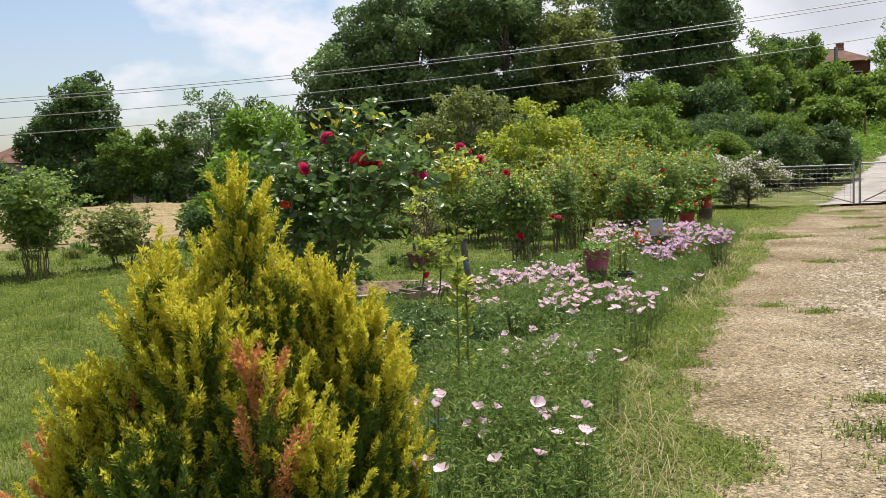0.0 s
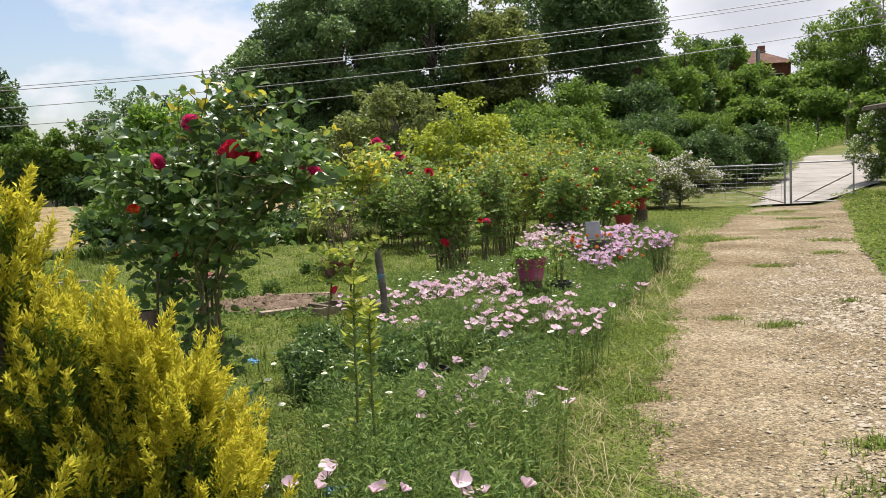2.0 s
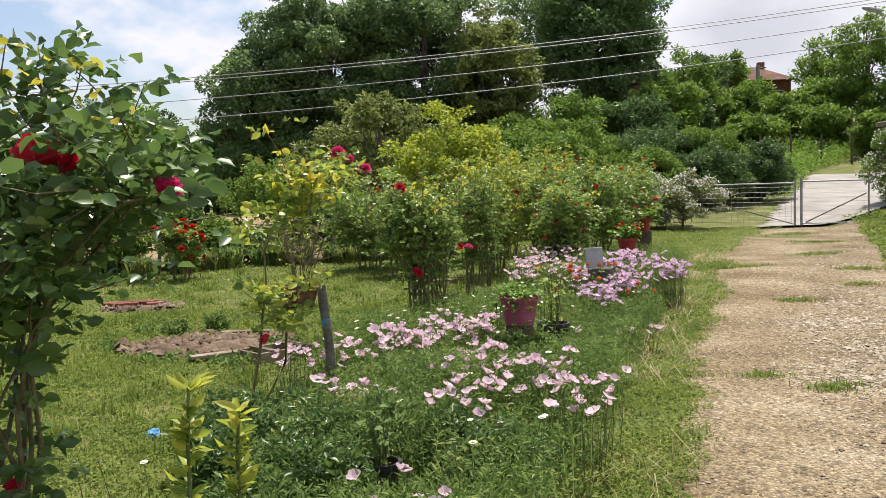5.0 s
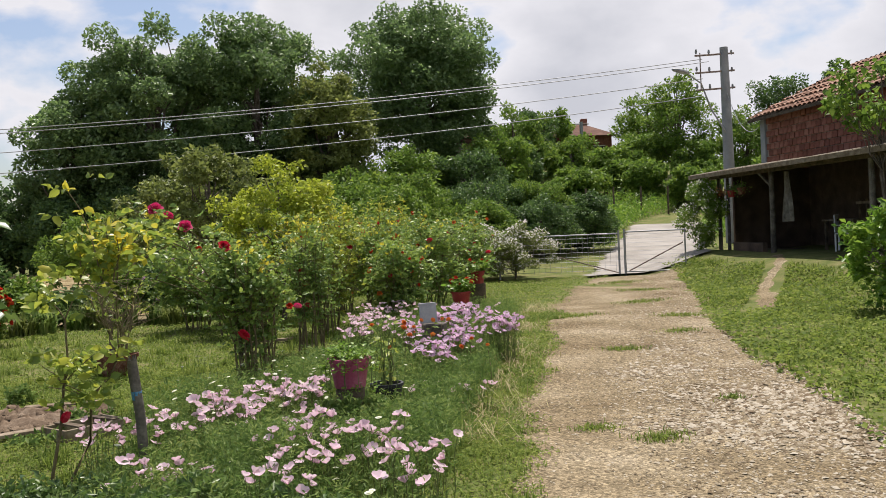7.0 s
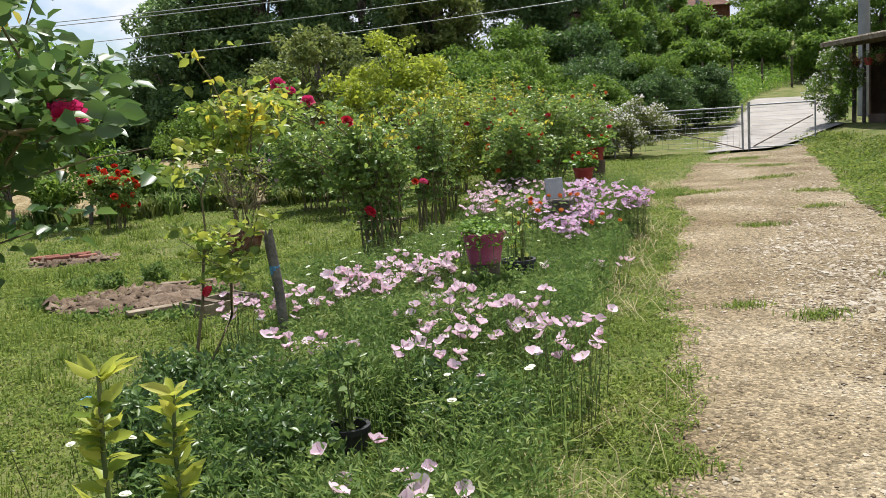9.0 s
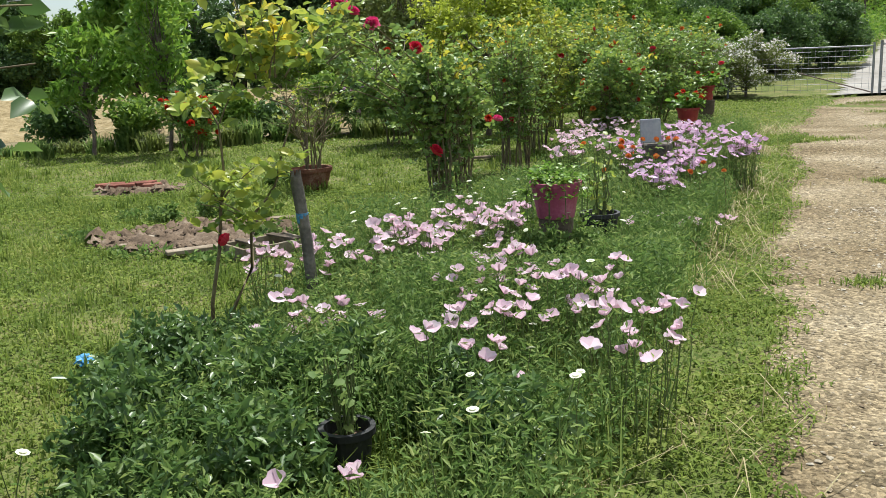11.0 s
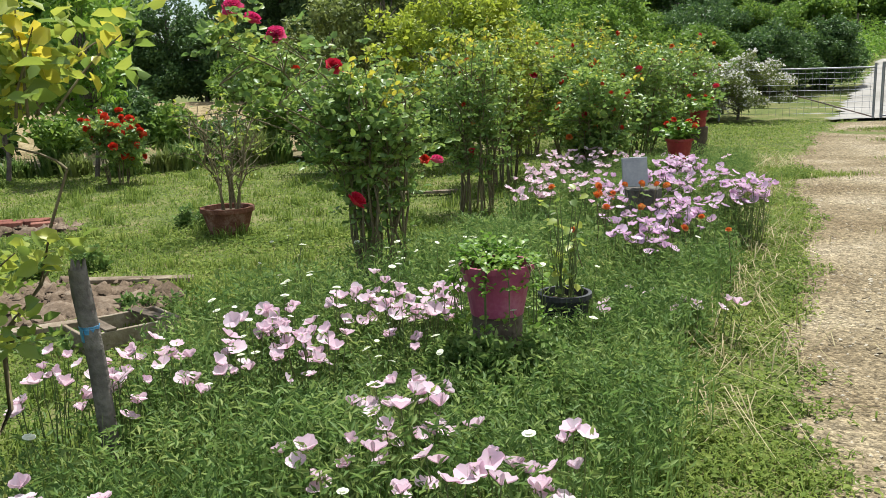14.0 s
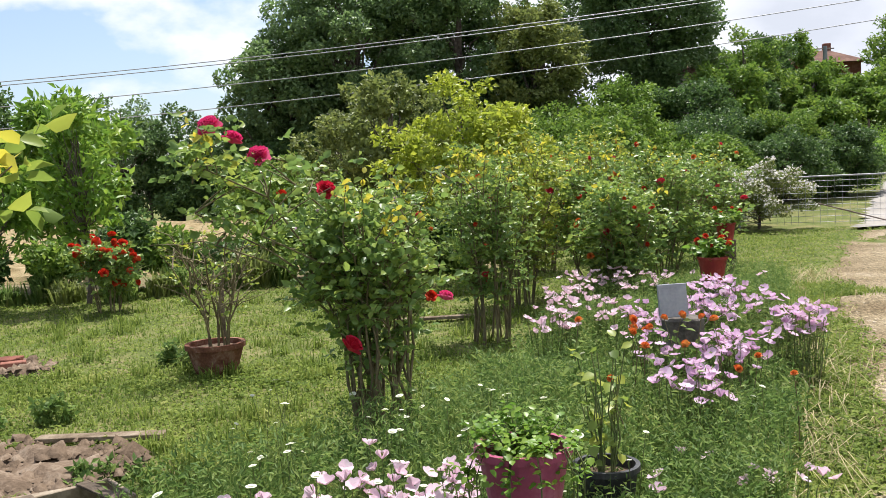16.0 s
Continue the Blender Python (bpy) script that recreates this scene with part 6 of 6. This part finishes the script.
# ---------------------------------------------------------------- shed
SH = pose(14.64, 25.9, 0.0, 0, 0, 0) @ Matrix.Rotation(radians(-98.57), 4, 'Z')   # local x runs along the eave, local y to the back
shed = new("shed")
shed.matrix_world = SH
tagged(shed, "open timber lean-to shed with a sheet roof", "shed")
G = 0.48
for nm, px2, py2, r in (("post", 0.5, 0.30, 0.06), ("post", 0.95, 0.35, 0.05), ("post", 3.6, 0.28, 0.07), ("post", 7.75, 0.30, 0.07), ("post", 10.4, 0.3, 0.07)):
    arrays(nm, *tubes([np.array([[px2, py2, G - 0.1, r], [px2 + 0.02, py2, 1.4, r * 0.95], [px2, py2, 2.5, r * 0.9]])], 8), M_GREYWOOD, shed, smooth=True)
part("eave_beam", beam((-0.05, 0.28, 2.55), (10.8, 0.28, 2.55), 0.12), M_DARKWOOD, shed)
part("brace", beam((3.58, 0.28, 2.15), (2.95, 0.28, 2.5), 0.06), M_GREYWOOD, shed)
for i in range(10):
    part("rafter", beam((0.2 + i * 1.15, -0.12, 2.585), (0.2 + i * 1.15, 3.3, 2.93), 0.07, 0.09), M_DARKWOOD, shed)
n = 150
t = np.linspace(-0.15, 10.9, n)
w = 0.018 * np.sin(t * 2 * np.pi / 0.15)
v = np.concatenate([np.stack([t, np.full(n, yy), zz + w + dz], -1) for yy, zz in ((-0.25, 2.64), (3.42, 3.01)) for dz in (0.0, 0.018)])
i = np.arange(n - 1)
f = np.concatenate([np.stack([i + a, i + 1 + a, i + 1 + b, i + b], -1) for a, b in ((n, 3 * n), (0, 2 * n), (0, n), (2 * n, 3 * n))])
arrays("roof_sheet", v, f, M_SHEET, shed)
part("fascia", boxes([(5.3, -0.262, 2.585, 11.1, 0.03, 0.11)], 0.004), M_PLANK, shed)
# walls and floor share the dark tone: interior shade is put into their colour
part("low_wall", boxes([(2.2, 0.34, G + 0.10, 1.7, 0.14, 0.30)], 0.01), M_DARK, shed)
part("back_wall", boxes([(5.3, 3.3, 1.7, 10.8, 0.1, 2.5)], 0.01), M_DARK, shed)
# side wall added to close the north end and keep the inside dark
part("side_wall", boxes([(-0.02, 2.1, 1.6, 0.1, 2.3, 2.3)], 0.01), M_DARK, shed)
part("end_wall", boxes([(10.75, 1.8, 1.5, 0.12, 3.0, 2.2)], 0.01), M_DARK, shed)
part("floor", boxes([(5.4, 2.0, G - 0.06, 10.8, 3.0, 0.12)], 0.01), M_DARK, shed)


def in_shed(x, y, z):
    return SH @ Vector((x, y, z))


def chair(x, y, rz):
    p = in_shed(x, y, G + 0.02)
    e = empty("plastic_chair", p.x, p.y, p.z, rz, "white plastic garden chair under the shed roof", "chair")
    part("seat", boxes([(0, 0, 0.42, 0.42, 0.42, 0.03)], 0.01), M_WHITEPL, e)
    part("backrest", boxes([(0, 0.2, 0.66, 0.42, 0.03, 0.42)], 0.012), M_WHITEPL, e)
    for a in (-1, 1):
        part("armrest", boxes([(0.22 * a, 0, 0.62, 0.04, 0.42, 0.03)], 0.008), M_WHITEPL, e)
        for b in (-1, 1):
            part("leg", boxes([(0.19 * a, 0.19 * b, 0.2, 0.04, 0.04, 0.41)], 0.006), M_WHITEPL, e)


chair(5.0, 1.35, 40)
p = in_shed(4.5, 2.4, G)
rk = empty("wooden_rack", p.x, p.y, p.z, -98, "tall pale slatted wooden rack leaning in the shed", "rack")
for i in range(5):
    part("upright", boxes([(-0.6 + i * 0.3, 0, 0.62, 0.045, 0.04, 1.24)], 0.004), M_PLANK, rk)
for z in (0.25, 0.72, 1.15):
    part("crossbar", boxes([(0, -0.035, z, 1.36, 0.03, 0.07)], 0.004), M_PLANK, rk)
p = in_shed(3.95, 0.5, 1.25)
ct = empty("hanging_cloth", p.x, p.y, p.z, -98, "grey work cloth hung from the shed beam", "cloth")
u, w = np.meshgrid(np.linspace(-0.22, 0.22, 14), np.linspace(0, 1.22, 12))
v = np.stack([u * (0.75 + 0.25 * np.cos(w * 2.2)), 0.035 * np.sin(u * 34 + w * 2), w], -1).reshape(-1, 3)
i = (np.arange(11)[:, None] * 14 + np.arange(13)[None]).ravel()
v = np.concatenate([v, v + np.array([0, 0.008, 0])])
f = np.stack([i, i + 1, i + 15, i + 14], -1)
arrays("fabric", v, np.concatenate([f, f[:, ::-1] + 168]), M_GREYWOOD, ct, smooth=True)
p = in_shed(4.9, 1.6, G + 0.02)
tb = empty("wooden_table", p.x, p.y, p.z, -8, "plain dark wooden table in the shed's shade", "table")
part("tabletop", boxes([(0, 0, 0.74, 0.8, 1.3, 0.04)], 0.006), M_DARKWOOD, tb)
for a in (-0.34, 0.34):
    for b in (-0.58, 0.58):
        part("leg", boxes([(a, b, 0.36, 0.06, 0.06, 0.72)], 0.004), M_DARKWOOD, tb)
for i, (hx, hz, mt, lab) in enumerate(((0.75, 1.9, M_TERRA, "hanging terracotta basket of dried flowers on a shed post"), (1.5, 1.95, M_REDPOT, "red hanging flowerpot under the shed eave"), (2.1, 2.0, M_TERRA, "small hanging clay pot under the shed eave"), (0.5, 1.55, M_GREYWOOD, "grey hanging basket on a shed post"))):
    p = in_shed(hx, 0.22, hz)
    e = empty("hanging_pot", p.x, p.y, p.z, 0, lab, "plant pot", "hanging pots")
    part("pot", pot_bm(0.08, 0.12, 0.18), mt, e)
    arrays("hanger", *tubes([np.array([[0, 0, 0.12, 0.006], [0, 0, 2.5 - hz, 0.005]])], 4), M_RUSTY, e)
    rg = np.random.default_rng(600 + i)
    arrays("foliage", *foliage(np.array([0, 0, 0.18]) + rg.normal(0, 0.08, (120, 3)), 0.07, rg, 0.4, 0.6), M_ROSE_LEAF if i else M_RUST, e)

# ---------------------------------------------------------------- brick house
HM = SH @ pose(-3.2, 3.5, 0)
house = new("brick_house")
house.matrix_world = HM
tagged(house, "unplastered red brick house with a clay tile roof", "house")
part("wall", boxes([(8, 0.15, 2.4, 16, 0.26, 4.4), (0.13, 3.5, 2.4, 0.26, 6.5, 4.4), (8, 6.9, 2.4, 16, 0.26, 4.4), (15.87, 3.5, 2.4, 0.26, 6.5, 4.4)]), M_MORTAR, house)
bm = bmesh.new()
a = [bm.verts.new(p) for p in ((0.13, 0.15, 4.6), (0.13, 6.9, 4.6), (0.13, 3.5, 6.2))]
b = [bm.verts.new(p) for p in ((0.33, 0.15, 4.6), (0.33, 6.9, 4.6), (0.33, 3.5, 6.2))]
bm.faces.new(a)
bm.faces.new(b[::-1])
for i in range(3):
    bm.faces.new((a[i], b[i], b[(i + 1) % 3], a[(i + 1) % 3]))
part("gable", bm, M_MORTAR, house)
part("corner_column", boxes([(0.12, 0.0, 2.4, 0.30, 0.12, 4.4)], 0.01), M_CONCRETE, house)
for y0, y1, z0, z1, nm in ((-0.35, 3.5, 4.52, 6.3, "roof_slope"), (7.35, 3.5, 4.52, 6.3, "roof_slope")):
    slope = empty(nm, 0, 0, 0)
    slope.parent = house
    slope.matrix_basis = Matrix()
    vs, fs, base = [], [], 0
    cols, rows = 62, 16
    for r_ in range(rows):
        for c_ in range(cols):
            u0, u1 = r_ / rows, (r_ + 1.15) / rows
            x0 = -0.3 + c_ * 16.6 / cols
            wd = 16.6 / cols
            jz = 0.02 * math.sin(c_ * 12.9 + r_ * 78.2)
            for u, lift in ((u0, 0.05), (u1, 0.015)):
                for kx, kz in ((0.0, 0.0), (0.28, 0.055), (0.62, 0.055), (0.95, 0.0)):
                    vs.append((x0 + kx * wd, y0 + (y1 - y0) * u, z0 + (z1 - z0) * u + kz + lift + jz))
            for k in range(3):
                fs.append((base + k, base + k + 1, base + k + 5, base + k + 4))
            base += 8
    arrays("tiles", np.array(vs), np.array(fs), M_TILE, slope)
    bm = bmesh.new()
    q = [bm.verts.new(p) for p in ((-0.3, y0, z0), (16.3, y0, z0), (16.3, y1, z1), (-0.3, y1, z1))]
    q2 = [bm.verts.new(v.co - Vector((0, 0, 0.08))) for v in q]
    bm.faces.new(q)
    bm.faces.new(q2[::-1])
    for i in range(4):
        bm.faces.new((q[i], q2[i], q2[(i + 1) % 4], q[(i + 1) % 4]))
    part("deck", bm, M_DARKWOOD, slope)

# ---------------------------------------------------------------- far houses
def far_house(x, y, w, d, h, roof, rz, label, wall_mat, windows=2, z=None):
    z0 = lz(x, y) - 0.3 if z is None else z
    e = empty("house", x, y, z0, rz, label, "house", "far houses")
    part("wall", boxes([(0, 0, h / 2, w, d, h)], 0.02), wall_mat, e)
    bm = bmesh.new()
    o = 0.35
    pts = [(-w / 2 - o, -d / 2 - o, h - 0.1), (w / 2 + o, -d / 2 - o, h - 0.1), (w / 2 + o, d / 2 + o, h - 0.1), (-w / 2 - o, d / 2 + o, h - 0.1), (-w / 2 + d * 0.25, 0, h + roof), (w / 2 - d * 0.25, 0, h + roof)]
    q = [bm.verts.new(p) for p in pts]
    for idx in ((0, 1, 5, 4), (2, 3, 4, 5), (1, 2, 5), (3, 0, 4), (3, 2, 1, 0)):
        bm.faces.new([q[i] for i in idx])
    part("roof", bm, M_OLDTILE, e)
    for i in range(windows):
        wx = -w / 2 + (i + 0.5) * w / windows
        wd = part("window", boxes([(wx, -d / 2 - 0.01, h * 0.62, 0.9, 0.06, 1.0)], 0.01), M_BLACKPOT, e, "dark window pane")
        part("frame", boxes([(wx, -d / 2 - 0.03, h * 0.62 + 0.53, 1.06, 0.1, 0.08), (wx, -d / 2 - 0.03, h * 0.62 - 0.53, 1.06, 0.1, 0.08)]), M_RENDER, wd)
    part("chimney", boxes([(w * 0.2, 0.2, h + roof, 0.45, 0.45, 0.9)], 0.02), M_BRICK, e)


far_house(28.6, 66, 4.2, 5, 3.6, 1.0, -8, "red brick house with a clay roof on the hilltop", M_BRICK, z=4.2)
far_house(17.9, 57.5, 4.5, 5, 2.3, 0.9, 10, "pale rendered house with a clay roof behind trees", M_RENDER, z=4.1)
far_house(7.6, 55, 3.6, 5, 4.2, 0.9, 0, "old brick outbuilding with a clay roof behind bushes", M_BRICK, z=1.0)
far_house(-26.5, 62, 7.0, 7, 3.0, 1.2, 15, "pale house with a clay roof across the field", M_RENDER, 3, z=0)
far_house(-19.5, 64, 6.0, 6, 2.6, 1.0, 5, "low house with a red roof across the field", M_RENDER, 2, z=0)

# ---------------------------------------------------------------- poles and cables
pole = empty("utility_pole", 18.87, 31.0, lz(18.87, 31.0) - 0.2, 0, "round grey concrete power pole with a street lamp", "pole")
H = 7.37 - pole.matrix_world.translation.z
arrays("shaft", *tubes([np.array([[0.05, 0, 0, 0.22], [0.03, 0, H * 0.5, 0.18], [0, 0, H, 0.14]])], 18), M_CONCRETE, pole, smooth=True)
for dz in (0.25, 0.85, 1.45):
    part("crossarm", beam((-1.15, 0.0, H - dz - 0.06), (0.4, 0.0, H - dz + 0.05), 0.06), M_RUSTY, pole)
    for dx in (-1.1, -0.6, 0.3):
        arrays("insulator", *tubes([np.array([[dx, 0, H - dz, 0.02], [dx, 0, H - dz + 0.06, 0.045], [dx, 0, H - dz + 0.16, 0.03]])], 8), M_CONCRETE, pole)
arrays("riser", *rod((-0.95, 0, H - 1.5), (-0.95, 0, H - 0.2), 0.02), M_RUSTY, pole)
arrays("lamp_arm", *tubes([np.array([[-0.1, -0.1, H - 3.0, 0.03], [-0.7, -0.2, H - 2.2, 0.03], [-1.1, -0.25, H - 1.3, 0.028], [-1.7, -0.3, H - 0.95, 0.025]])], 7), M_GALV, pole)
bm = bmesh.new()
bmesh.ops.create_icosphere(bm, subdivisions=2, radius=1, matrix=pose(-1.9, -0.3, H - 0.9, 0, 12, 0) @ Matrix.Diagonal((0.36, 0.13, 0.08, 1)))
part("lamp_head", bm, M_GALV, pole, "grey street lamp head", smooth=True)

sp2 = empty("utility_pole", 26.5, 60, lz(26.5, 60) - 0.1, 0, "slim grey concrete pole on the hillside", "pole")
H2 = 8.31 - sp2.matrix_world.translation.z
arrays("shaft", *tubes([np.array([[0, 0, 0, 0.16], [0, 0, H2, 0.12]])], 10), M_CONCRETE, sp2, smooth=True)
part("crossarm", boxes([(0, 0, H2 - 0.15, 1.1, 0.07, 0.07)], 0.01), M_RUSTY, sp2)

for i, (drop, y0) in enumerate(((0.0, 31.0), (0.16, 30.6), (0.68, 31.0), (1.28, 31.0))):
    xx = np.linspace(-46, 18.0, 48)
    u = (xx + 14) / 32.0
    zz = 4.43 + 0.90 * u + 1.62 * np.maximum(u, -0.28) ** 2 - drop * (0.95 + 0.05 * u)
    ln = np.stack([xx, np.full(48, y0 - 0.02 * (18 - xx) * 0), zz, np.full(48, 0.0125)], -1)
    tagged(arrays("power_cable", *tubes([ln], 5), M_CABLE, smooth=True), "pale power cable slung from the concrete pole", "cable", "power cables")
hp = HM @ Vector((0.0, -0.1, 4.3))
pt = Vector((18.87, 31.0, 6.0))
ln = [(*(pt.lerp(hp, t) - Vector((0, 0, 0.7 * 4 * t * (1 - t)))), 0.012) for t in np.linspace(0, 1, 14)]
tagged(arrays("house_cable", *tubes([np.array(ln)], 5), M_CABLE), "slack service cable from pole to house wall", "cable", "power cables")

# ---------------------------------------------------------------- bricks of the house wall
me = bpy.data.meshes.new("brick")
bm = boxes([(0, 0, 0, 0.255, 0.05, 0.185)], 0.006)
bm.to_mesh(me)
bm.free()
me.materials.append(M_BRICK)
wall = [o for o in house.children if o.name.startswith("wall")][0]
for r_ in range(9):
    for c_ in range(36):
        ob = new("brick", me)
        ob.parent = wall
        ob.location = (0.42 + c_ * 0.275 + (0.137 if r_ % 2 else 0), 0.008 - 0.004 * ((c_ * 7 + r_ * 3) % 3), 2.78 + r_ * 0.205)
